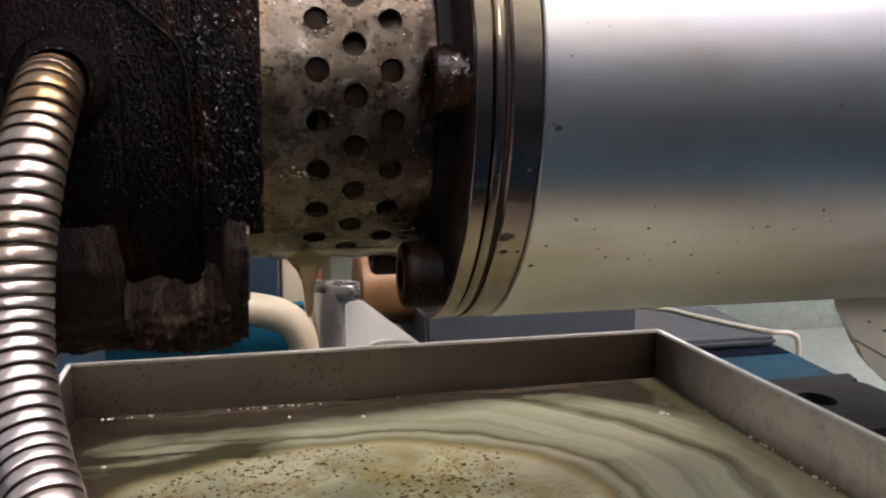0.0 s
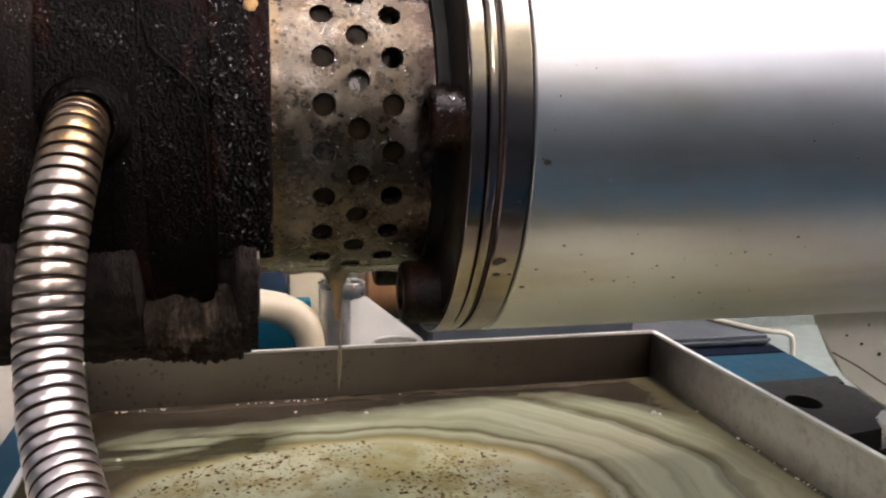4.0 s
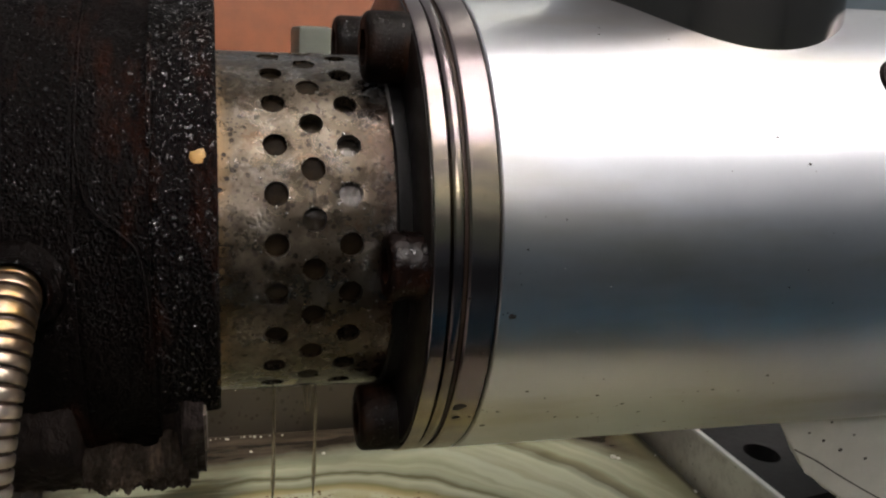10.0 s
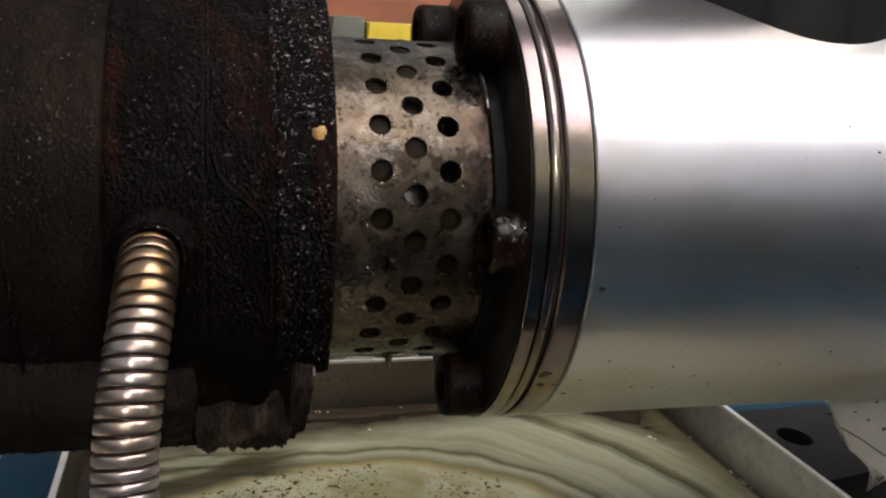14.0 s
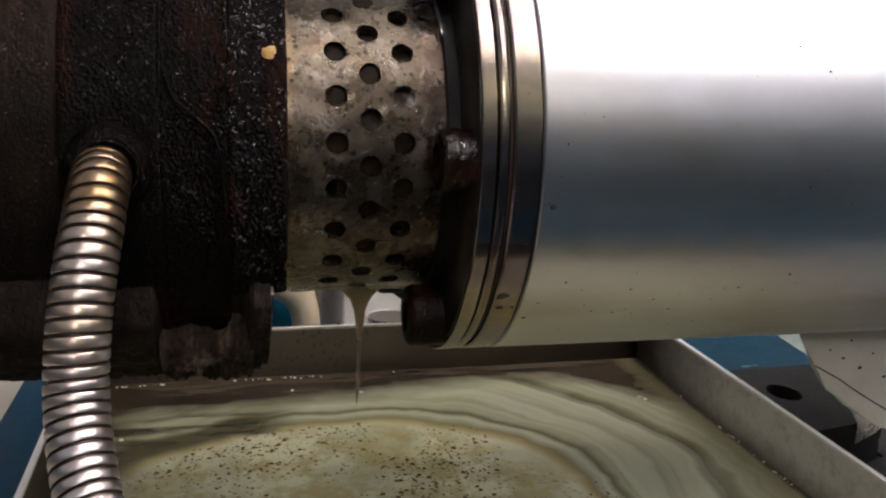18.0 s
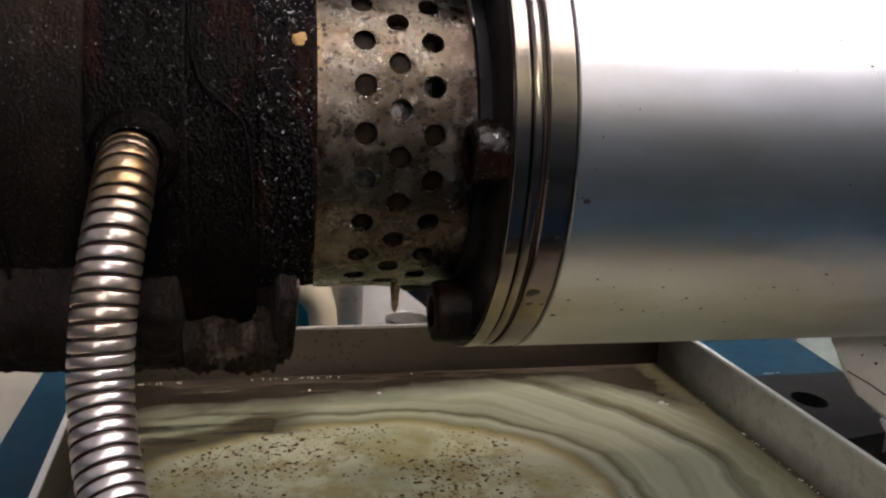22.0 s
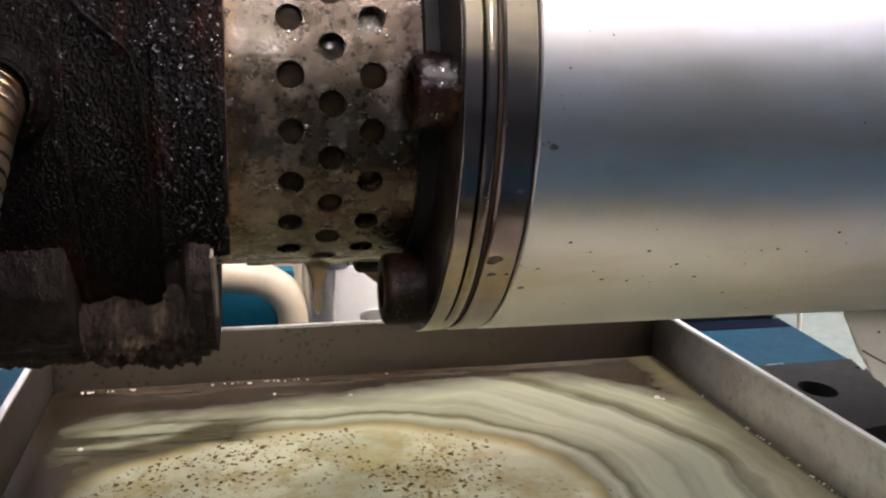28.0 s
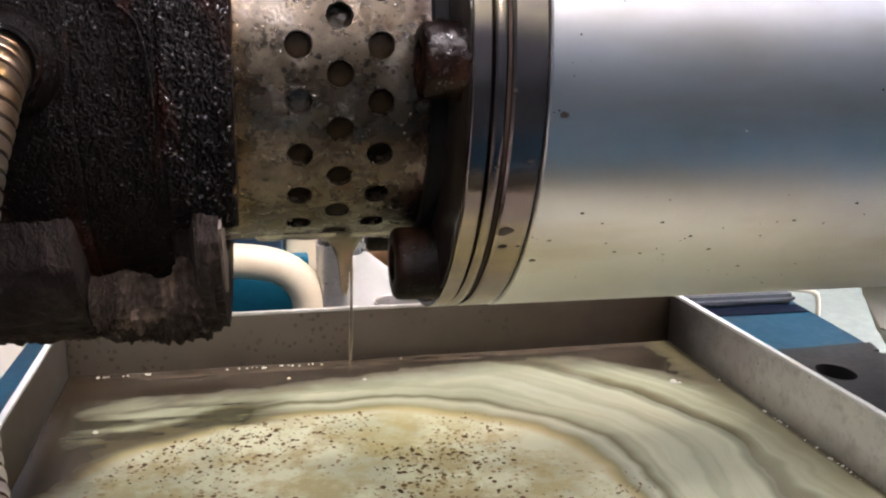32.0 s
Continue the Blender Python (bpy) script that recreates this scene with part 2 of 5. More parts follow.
def pool_material():
    """Fresh oil emulsion: a pale creamy middle ringed by olive and brown swirls, dark oil and a painted wall reflection
    at the back.
    """
    n = Nodes("creamy_oil_emulsion")
    sep, raw = n.add("ShaderNodeSeparateXYZ"), n.add("ShaderNodeSeparateXYZ")
    n.t.links.new(n.co.outputs["Object"], raw.inputs[0])
    warp = n.add("ShaderNodeTexNoise", Scale=14.0, Detail=4.0, Roughness=0.5)
    n.t.links.new(n.co.outputs["Object"], warp.inputs["Vector"])
    shift = n.t.nodes.new("ShaderNodeVectorMath")
    shift.operation = "MULTIPLY_ADD"
    n.t.links.new(warp.outputs["Color"], shift.inputs[0])
    shift.inputs[1].default_value = (0.036, 0.036, 0)
    n.t.links.new(n.co.outputs["Object"], shift.inputs[2])
    n.t.links.new(shift.outputs[0], sep.inputs[0])
    dx = n.math("SUBTRACT", sep.outputs[0], 0.048)
    u = n.math("ADD", n.math("DIVIDE", n.math("MAXIMUM", dx, 0.0), 0.075), n.math("DIVIDE", n.math("MINIMUM", dx, 0.0), 0.090))
    slope = n.math("MULTIPLY", n.math("MINIMUM", n.math("SUBTRACT", sep.outputs[0], 0.072), 0.0), -0.18)
    dy = n.math("ADD", n.math("SUBTRACT", sep.outputs[1], 0.034), slope)
    v = n.math("ADD", n.math("DIVIDE", n.math("MAXIMUM", dy, 0.0), 0.084), n.math("DIVIDE", n.math("MINIMUM", dy, 0.0), 0.052))
    p = n.math("POWER", n.math("ADD", n.math("POWER", n.math("ABSOLUTE", u), 2.4), n.math("POWER", n.math("ABSOLUTE", v), 2.4)), 1 / 2.4)
    q = n.math("DIVIDE", p, 2.2)
    cream, pale, olive, grey = (0.57, 0.55, 0.36), (0.40, 0.405, 0.285), (0.105, 0.097, 0.045), (0.27, 0.268, 0.18)
    rings = n.ramp(q, [(0.0, cream), (0.425, (0.54, 0.52, 0.36)), (0.445, (0.36, 0.30, 0.14)), (0.462, (0.21, 0.18, 0.085)), (0.475, (0.30, 0.295, 0.21)), (0.49, pale), (0.508, olive), (0.522, grey), (0.545, pale),
                       (0.60, (0.37, 0.375, 0.265)), (0.618, (0.31, 0.30, 0.20)), (0.635, (0.36, 0.36, 0.25)), (0.685, pale), (0.700, (0.105, 0.094, 0.043)), (0.715, (0.080, 0.072, 0.032)), (0.738, (0.165, 0.152, 0.085)), (0.76, (0.34, 0.34, 0.235)), (0.83, pale), (0.95, (0.22, 0.20, 0.14))])
    ring_vec = n.add("ShaderNodeCombineXYZ")
    n.put(ring_vec.inputs[0], n.math("MULTIPLY", p, 10.0))
    n.put(ring_vec.inputs[1], n.math("MULTIPLY", n.math("ARCTAN2", v, u), 0.6))
    streak = n.noise(1.0, 3, 0.45, ring_vec.outputs[0])
    outside = n.ramp(q, [(0.46, 0.0), (0.50, 1.0)])
    drift = n.ramp(n.noise(26, 4, 0.55, n.coords(at=(0.2, 0.6, 0))), [(0.42, 0.0), (0.66, 0.4)])
    rings = n.mix(n.math("MULTIPLY", n.ramp(q, [(0.52, 0.0), (0.56, 1.0)]), drift), rings, (0.36, 0.36, 0.275))
    c = n.mix(n.math("MULTIPLY", outside, n.ramp(streak, [(0.51, 0.0), (0.64, 0.34)])), rings, (0.125, 0.115, 0.050))
    fibre_vec = n.add("ShaderNodeCombineXYZ")
    n.put(fibre_vec.inputs[0], n.math("MULTIPLY", p, 34.0))
    n.put(fibre_vec.inputs[1], n.math("MULTIPLY", n.math("ARCTAN2", v, u), 1.6))
    c = n.mix(n.math("MULTIPLY", outside, n.ramp(n.noise(1.0, 5, 0.6, fibre_vec.outputs[0]), [(0.50, 0.0), (0.74, 0.35)])), c, (0.150, 0.140, 0.070))
    c = n.mix(n.math("MULTIPLY", outside, n.ramp(streak, [(0.30, 0.5), (0.45, 0.0)])), c, (0.46, 0.47, 0.37))
    # the olive hollow on the collar side
    left = n.ramp(n.math("ADD", raw.outputs[0], 0.5), [(0.502, 1.0), (0.520, 0.0)])
    band = n.ramp(q, [(0.455, 0.0), (0.475, 1.0), (0.53, 1.0), (0.56, 0.0)])
    inner = n.ramp(q, [(0.38, 1.0), (0.45, 0.0)])
    # mottled middle: greyer and yellower patches, ochre round the husks
    patch = n.noise(34, 5, 0.6)
    c = n.mix(n.math("MULTIPLY", inner, n.ramp(patch, [(0.42, 0.9), (0.56, 0.0)])), c, (0.38, 0.38, 0.255))
    ochre = n.ramp(n.noise(60, 6, 0.7, n.coords(at=(0.4, 0.2, 0))), [(0.45, 0.0), (0.60, 0.9)])
    c = n.mix(n.math("MULTIPLY", inner, ochre), c, (0.34, 0.285, 0.125))
    c = n.mix(n.math("MULTIPLY", left, band), c, (0.075, 0.063, 0.027))
    line = n.math("SUBTRACT", n.math("SUBTRACT", raw.outputs[1], 0.0975), n.math("MULTIPLY", raw.outputs[0], 0.13))
    line = n.math("ADD", line, n.math("MULTIPLY", n.math("SUBTRACT", n.noise(30, 4, 0.5), 0.5), 0.016))
    width = n.add("ShaderNodeMapRange")
    n.put(width.inputs["Value"], n.math("ABSOLUTE", line))
    width.inputs["From Min"].default_value, width.inputs["From Max"].default_value = 0.0140, 0.0090
    tip = n.ramp(n.math("ADD", raw.outputs[0], 0.5), [(0.504, 1.0), (0.522, 0.0)])
    fibre = n.ramp(n.noise(1.0, 4, 0.6, n.coords((30, 190, 1))), [(0.40, 0.15), (0.58, 1.0)])
    c = n.mix(n.math("MULTIPLY", n.math("MULTIPLY", width.outputs[0], tip), fibre), c, (0.042, 0.037, 0.016))
    front = n.add("ShaderNodeMapRange")
    n.put(front.inputs["Value"], n.math("ADD", raw.outputs[1], n.math("MULTIPLY", n.noise(24, 4), 0.03)))
    front.inputs["From Min"].default_value, front.inputs["From Max"].default_value = 0.012, -0.030
    c = n.mix(n.math("MULTIPLY", front.outputs[0], 0.85), c, (0.17, 0.145, 0.085))
    # dark oil by the back wall, with the wall's dim reflection painted into its colour
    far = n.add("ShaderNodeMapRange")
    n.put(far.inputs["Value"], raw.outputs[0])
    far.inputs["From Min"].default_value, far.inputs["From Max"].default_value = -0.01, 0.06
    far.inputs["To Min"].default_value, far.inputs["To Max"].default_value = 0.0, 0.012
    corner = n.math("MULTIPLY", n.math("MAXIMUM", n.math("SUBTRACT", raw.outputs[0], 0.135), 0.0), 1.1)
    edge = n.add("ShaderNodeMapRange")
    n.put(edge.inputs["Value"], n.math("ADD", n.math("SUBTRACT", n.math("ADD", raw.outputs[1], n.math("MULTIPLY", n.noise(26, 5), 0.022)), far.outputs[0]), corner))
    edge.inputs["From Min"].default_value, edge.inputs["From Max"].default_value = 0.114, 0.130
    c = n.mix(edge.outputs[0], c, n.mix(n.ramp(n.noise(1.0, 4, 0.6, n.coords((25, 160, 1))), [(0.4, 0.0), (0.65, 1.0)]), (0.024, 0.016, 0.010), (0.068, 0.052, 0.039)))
    wall_side = n.add("ShaderNodeMapRange")
    n.put(wall_side.inputs["Value"], n.math("ADD", raw.outputs[0], n.math("MULTIPLY", n.noise(40, 5), 0.018)))
    wall_side.inputs["From Min"].default_value, wall_side.inputs["From Max"].default_value = 0.166, 0.175
    c = n.mix(n.math("MULTIPLY", wall_side.outputs[0], 0.7), c, (0.20, 0.175, 0.10))
    # darker towards the collar side
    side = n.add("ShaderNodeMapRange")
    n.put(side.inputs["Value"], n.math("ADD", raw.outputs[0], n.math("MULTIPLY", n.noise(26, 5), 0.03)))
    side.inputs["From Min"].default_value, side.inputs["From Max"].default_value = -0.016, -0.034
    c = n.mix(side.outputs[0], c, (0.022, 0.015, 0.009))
    seam = n.add("ShaderNodeMapRange")
    n.put(seam.inputs["Value"], n.math("ADD", raw.outputs[0], n.math("MULTIPLY", n.noise(90, 3), 0.0016)))
    seam.inputs["From Min"].default_value, seam.inputs["From Max"].default_value = 0.1695, 0.1706
    c = n.mix(n.math("MULTIPLY", seam.outputs[0], 0.85), c, (0.050, 0.040, 0.022))
    fleck = n.math("MULTIPLY", n.math("LESS_THAN", n.voronoi(430), 0.30), n.ramp(n.noise(42, 4), [(0.46, 0.0), (0.58, 1.0)]))
    c = n.mix(n.math("MULTIPLY", fleck, inner), c, (0.20, 0.13, 0.05))
    c = n.mix(1.0, c, (0.825, 0.842, 0.795), "MULTIPLY")
    nb = n.bump(n.noise(30, 3), 0.06, 0.002)
    return n.finish(c, 0.22, 0.0, nb, 0.0, spec=0.22)


M_BARREL = turned_steel("brushed_barrel_steel", (0.525, 0.547, 0.570), 0.39, speck=1.0, stain=0.4, smear_along=0.66)
M_RING = turned_steel("polished_ring_steel", (0.150, 0.127, 0.128), 0.23, speck=1.0, stain=0.8, line=2500, smear_along=0.3)
M_FACE = plain("browned_oily_steel", (0.015, 0.0095, 0.0070), 0.35, 0.3, 0.4, 60, 0.2, 0.3)
# near-black colour stands for the shade between cage and flange
M_STEP = plain("shade_black_step", (0.0030, 0.0027, 0.0025), 0.5, 0.0, 0.5, 120, 0.3)
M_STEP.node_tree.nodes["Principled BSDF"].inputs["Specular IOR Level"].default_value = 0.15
M_NECK = turned_steel("feed_neck_steel", (0.27, 0.228, 0.198), 0.15, stain=0.3, line=300)
M_CAGE = cage_material()
M_TAR = tar("burnt_oil_on_iron", relief=1.1, wet=(0.014, 0.42), spec=0.016)
M_TAR_WET = tar("wet_burnt_oil_crust", relief=1.2, scale=0.85, wet=(0.02, 2.5), gold=True)
M_TAR_SMOOTH = tar("smooth_browned_iron", tone=(0.0050, 0.0036, 0.0028), rust=(0.014, 0.0085, 0.0052), relief=0.6, wet=(0.012, 0.3))
M_CRUST = tar("grey_brown_burnt_crust", tone=(0.037, 0.0275, 0.021), rust=(0.135, 0.098, 0.070), rough=0.6, relief=1.3, scale=2.2, wet=(0.0, 0.1))
M_SADDLE = tar("greyed_burnt_iron", tone=(0.0175, 0.0135, 0.0120), rust=(0.066, 0.049, 0.039), rough=0.6, relief=1.1, scale=0.8, wet=(0.0, 0.1))
M_BOLT = tar("oily_black_bolt_steel", tone=(0.0040, 0.0024, 0.0017), rust=(0.024, 0.010, 0.0045), rough=0.45, relief=0.4, scale=1.3, wet=(0.035, 0.45))
M_SCRAPED = plain("scraped_iron_edge", (0.11, 0.088, 0.067), 0.7, 0.0, 0.7, 260, 0.6)
M_SPOT = plain("brown_burnt_spot", (0.018, 0.011, 0.007), 0.5, 0.0, 0.4, 300)
M_SPECK = plain("pale_speck_white", (0.5, 0.51, 0.51), 0.15, 0.0, 0.1, 300, 0.0, 0.5)
M_TRAY = plain("stained_sheet_steel", (0.125, 0.107, 0.084), 0.40, 0.8, 0.5, 16, 0.1)


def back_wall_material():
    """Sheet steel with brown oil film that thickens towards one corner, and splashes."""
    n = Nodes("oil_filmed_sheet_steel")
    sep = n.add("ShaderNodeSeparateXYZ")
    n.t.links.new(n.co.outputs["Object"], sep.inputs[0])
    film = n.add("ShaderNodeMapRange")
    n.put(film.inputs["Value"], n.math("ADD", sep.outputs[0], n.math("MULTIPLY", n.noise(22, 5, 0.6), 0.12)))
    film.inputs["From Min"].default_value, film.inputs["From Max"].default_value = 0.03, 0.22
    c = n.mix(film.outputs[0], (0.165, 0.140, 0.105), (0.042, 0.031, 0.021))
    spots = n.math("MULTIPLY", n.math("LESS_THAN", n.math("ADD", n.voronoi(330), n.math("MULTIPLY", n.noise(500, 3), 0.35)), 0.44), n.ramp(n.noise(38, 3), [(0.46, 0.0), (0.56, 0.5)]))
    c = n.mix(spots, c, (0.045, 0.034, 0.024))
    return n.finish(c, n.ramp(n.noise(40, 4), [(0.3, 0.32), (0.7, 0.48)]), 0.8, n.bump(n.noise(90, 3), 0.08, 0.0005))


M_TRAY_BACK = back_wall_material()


def side_wall_material():
    """Sheet steel painted paler for the light it reflects, with an uneven brown tide line above the oil."""
    n = Nodes("tide_marked_sheet_steel")
    sep = n.add("ShaderNodeSeparateXYZ")
    n.t.links.new(n.co.outputs["Object"], sep.inputs[0])
    tide = n.add("ShaderNodeMapRange")
    n.put(tide.inputs["Value"], n.math("ADD", sep.outputs[2], n.math("MULTIPLY", n.noise(45, 5, 0.6), 0.010)))
    tide.inputs["From Min"].default_value, tide.inputs["From Max"].default_value = -0.0985, -0.1085
    # reflected pool and lamp light is put into this pale base
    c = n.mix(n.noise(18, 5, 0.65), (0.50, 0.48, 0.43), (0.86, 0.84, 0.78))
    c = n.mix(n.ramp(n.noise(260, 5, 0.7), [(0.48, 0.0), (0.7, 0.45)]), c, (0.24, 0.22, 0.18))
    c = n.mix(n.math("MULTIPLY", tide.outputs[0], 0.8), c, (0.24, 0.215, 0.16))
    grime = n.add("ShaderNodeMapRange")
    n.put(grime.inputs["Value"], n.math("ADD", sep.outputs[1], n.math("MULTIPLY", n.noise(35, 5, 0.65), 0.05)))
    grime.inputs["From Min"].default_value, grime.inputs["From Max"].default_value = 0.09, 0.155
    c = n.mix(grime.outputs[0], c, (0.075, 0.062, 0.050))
    spots = n.math("MULTIPLY", n.math("LESS_THAN", n.voronoi(300), 0.15), n.ramp(n.noise(40, 3), [(0.55, 0.0), (0.6, 0.5)]))
    c = n.mix(spots, c, (0.09, 0.07, 0.045))
    return n.finish(c, n.ramp(n.noise(30, 4), [(0.3, 0.28), (0.7, 0.5)]), 0.5, n.bump(n.noise(70, 4, 0.6), 0.12, 0.0008))


M_TRAY_SIDE = side_wall_material()
# near-white colour carries the highlight along the tray's side rims
M_EDGE = plain("highlit_steel_edge", (0.82, 0.81, 0.78), 0.45, 0.2, 0.06, 80)
M_RIM = plain("dull_cut_steel_edge", (0.40, 0.38, 0.34), 0.5, 0.3, 0.3, 60)
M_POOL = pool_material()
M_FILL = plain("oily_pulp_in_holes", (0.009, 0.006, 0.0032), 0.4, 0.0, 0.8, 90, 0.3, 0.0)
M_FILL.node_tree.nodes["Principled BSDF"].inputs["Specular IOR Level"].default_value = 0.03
M_BEAD = tar("bead_of_brown_oil", tone=(0.05, 0.038, 0.022), rust=(0.09, 0.07, 0.045), rough=0.2, relief=0.02, wet=(1.0, 0.0), spec=0.5)
M_HUSK = plain("dark_seed_husk", (0.095, 0.060, 0.023), 0.9, 0.0, 0.7, 200)
M_HUSK.node_tree.nodes["Principled BSDF"].inputs["Specular IOR Level"].default_value = 0.1
M_BLUE = plain("blue_machine_enamel", (0.0016, 0.026, 0.049), 0.5, 0.0, 0.2, 40, 0.2, 0.0)
M_BLACK = plain("blackened_steel", (0.0115, 0.011, 0.0105), 0.65, 0.0, 0.3, 50, 0.3)
M_BLACK.node_tree.nodes["Principled BSDF"].inputs["Specular IOR Level"].default_value = 0.2
M_BENCH = plain("beige_bench_top", (0.30, 0.28, 0.235), 0.55, 0.0, 0.12, 25)
M_ZINC = plain("spangled_galvanised_sheet", (0.19, 0.22, 0.205), 0.5, 0.3, 0.4, 160)
M_CREAM = plain("cream_plastic", (0.43, 0.37, 0.26), 0.35, 0.0, 0.06, 30, 0.05)
M_WHITE = plain("white_plastic", (0.74, 0.73, 0.68), 0.4, 0.0, 0.06, 30, 0.05)
M_SPOUT = plain("dull_tinned_steel", (0.40, 0.38, 0.35), 0.3, 0.85, 0.2, 60, 0.1)
M_CUP = plain("yellowed_white_plastic", (0.46, 0.43, 0.35), 0.45, 0.0, 0.06, 30, 0.05)
M_COPPER = plain("browned_copper", (0.15, 0.075, 0.030), 0.4, 0.2, 0.3, 60)
M_TEAL = plain("teal_blue_enamel", (0.006, 0.085, 0.135), 0.5, 0.0, 0.2, 30)
for enamel in (M_BLUE, M_TEAL):
    enamel.node_tree.nodes["Principled BSDF"].inputs["Specular IOR Level"].default_value = 0.12
M_GREYBLUE = plain("grey_blue_enamel", (0.032, 0.038, 0.046), 0.6, 0.0, 0.2, 30)
M_RAIL = plain("bright_blue_enamel", (0.0045, 0.024, 0.040), 0.6, 0.0, 0.2, 30)
# colour of a dark reflection in the glossy base plate
M_REFLECTION = plain("blue_black_reflection", (0.0025, 0.004, 0.010), 0.7, 0.0, 0.3, 60)
for enamel in (M_RAIL, M_REFLECTION):
    enamel.node_tree.nodes["Principled BSDF"].inputs["Specular IOR Level"].default_value = 0.03
M_NAVY = plain("navy_enamel", (0.007, 0.020, 0.042), 0.45, 0.0, 0.2, 30)
M_WOOD = plain("orange_brown_board", (0.21, 0.068, 0.026), 0.6, 0.0, 0.2, 9)
M_SAGE = plain("grey_green_plastic", (0.070, 0.078, 0.058), 0.5, 0.0, 0.1, 30)
M_YELLOW = plain("yellow_plastic", (0.55, 0.42, 0.015), 0.45, 0.0, 0.1, 30)
M_WALL = plain("blue_grey_workshop_wall", (0.26, 0.315, 0.345), 0.8, 0.0, 0.1, 3)
M_FLOOR = plain("concrete_floor", (0.020, 0.028, 0.032), 0.95, 0.0, 0.2, 4)
M_SEED = plain("yellow_seed_flake", (0.27, 0.15, 0.035), 0.55, 0.0, 0.45, 400)


def hose_material():
    n = Nodes("worn_steel_conduit")
    cloud = n.noise(70, 5, 0.65)
    sep = n.add("ShaderNodeSeparateXYZ")
    n.t.links.new(n.co.outputs["Object"], sep.inputs[0])
    top = n.add("ShaderNodeMapRange")
    n.put(top.inputs["Value"], sep.outputs[2])
    top.inputs["From Min"].default_value, top.inputs["From Max"].default_value = -0.013, -0.004
    c = n.ramp(cloud, [(0.3, (0.44, 0.39, 0.38)), (0.7, (0.60, 0.56, 0.56))])
    c = n.mix(n.math("MULTIPLY", n.ramp(n.noise(45, 3), [(0.50, 0.0), (0.68, 1.0)]), 0.55), c, (0.42, 0.30, 0.17))
    c = n.mix(n.math("MULTIPLY", top.outputs[0], n.ramp(n.noise(260, 4), [(0.35, 1.0), (0.6, 0.75)])), c, (0.19, 0.115, 0.042))
    return n.finish(c, n.ramp(cloud, [(0.3, 0.27), (0.7, 0.35)]), 0.97, n.bump(n.noise(500, 3), 0.12, 0.0003))


M_HOSE = hose_material()
M_GROOVE = plain("grimy_groove", (0.035, 0.018, 0.010), 0.5, 0.3, 0.3, 100)


def glowing(name, color, strength):
    n = Nodes(name)
    n.put(n.b.inputs["Emission Color"], (*color, 1))
    n.put(n.b.inputs["Emission Strength"], strength)
    return n.finish((0.8, 0.8, 0.8), 0.5)


M_LAMP = glowing("fluorescent_tube", (1.0, 0.94, 0.92), 64.0)
M_BATTEN = glowing("dim_fluorescent_tube", (1.0, 0.98, 0.86), 26.0)
# glow of the added roof sheets, a soft fill from above
M_FILLPANE = glowing("glowing_fill_pane", (0.995, 0.98, 0.985), 0.55)


# ---- mesh helpers ----
def thing(name, label, category, group="", kind="", at=AXIS):
    ob = new(name)
    ob.location = at
    ob.empty_display_size = 0.02
    return tagged(ob, label, category, group, kind)


def mesh_of(bm, name, material, smooth=40):
    me = bpy.data.meshes.new(name)
    bmesh.ops.recalc_face_normals(bm, faces=bm.faces)
    bm.to_mesh(me)
    bm.free()
    for mt in (material if isinstance(material, (list, tuple)) else (material,)):
        me.materials.append(mt)
    if smooth:
        me.shade_smooth()
        me.set_sharp_from_angle(angle=radians(smooth))
    return me


def part(name, bm, material, parent, label="", smooth=40):
    ob = new(name, mesh_of(bm, name, material, smooth))
    ob.parent = parent
    if label:
        ob["label"] = label
    return ob


def solo(name, bm, material, label, category, group="", kind="", at=AXIS, smooth=40):
    ob = new(name, mesh_of(bm, name, material, smooth))
    ob.location = at
    return tagged(ob, label, category, group, kind)


def grid(bm, rows, close=False, wrap=False, mat=0):
    """Faces over rows of vertices; close joins each row's ends, wrap joins the last row to the first."""
    n, w = len(rows), len(rows[0])
    for i in range(n if wrap else n - 1):
        a, b = rows[i], rows[(i + 1) % n]
        for j in range(w if close else w - 1):
            f = bm.faces.new((a[j], a[(j + 1) % w], b[(j + 1) % w], b[j]))
            f.material_index = mat
    return bm


def revolve(profile, segs=96, closed=True, bm=None, offset=(0, 0), wobble=None):
    """A ring about the x axis from (x, radius) pairs, closed into a solid of revolution."""
    bm = bm or bmesh.new()
    rows = []
    for x, r in profile:
        row = []
        for k in range(segs):
            a = 2 * math.pi * k / segs
            rr = r + (wobble(x, a) if wobble else 0)
            row.append(bm.verts.new((x, -rr * math.cos(a) + offset[0], rr * math.sin(a) + offset[1])))
        rows.append(row)
    return grid(bm, rows, close=True, wrap=closed)


def shell(x0, x1, r0, r1, a0, a1, nx=40, na=60, wobble=None, bm=None):
    """A piece of tube between two radii and two angles (degrees up from the camera side)."""
    bm = bm or bmesh.new()
    out, inn = [], []
    for i in range(nx + 1):
        x = x0 + (x1 - x0) * i / nx
        o, n = [], []
        for k in range(na + 1):
            a = radians(a0 + (a1 - a0) * k / na)
            rr = r1 + (wobble(x, a) if wobble else 0)
            o.append(bm.verts.new((x, -rr * math.cos(a), rr * math.sin(a))))
            n.append(bm.verts.new((x, -r0 * math.cos(a), r0 * math.sin(a))))
        out.append(o)
        inn.append(n)
    grid(bm, out)
    grid(bm, inn)
    grid(bm, [out[0], inn[0]])
    grid(bm, [out[-1], inn[-1]])
    grid(bm, [[r[0] for r in out], [r[0] for r in inn]])
    grid(bm, [[r[-1] for r in out], [r[-1] for r in inn]])
    return bm


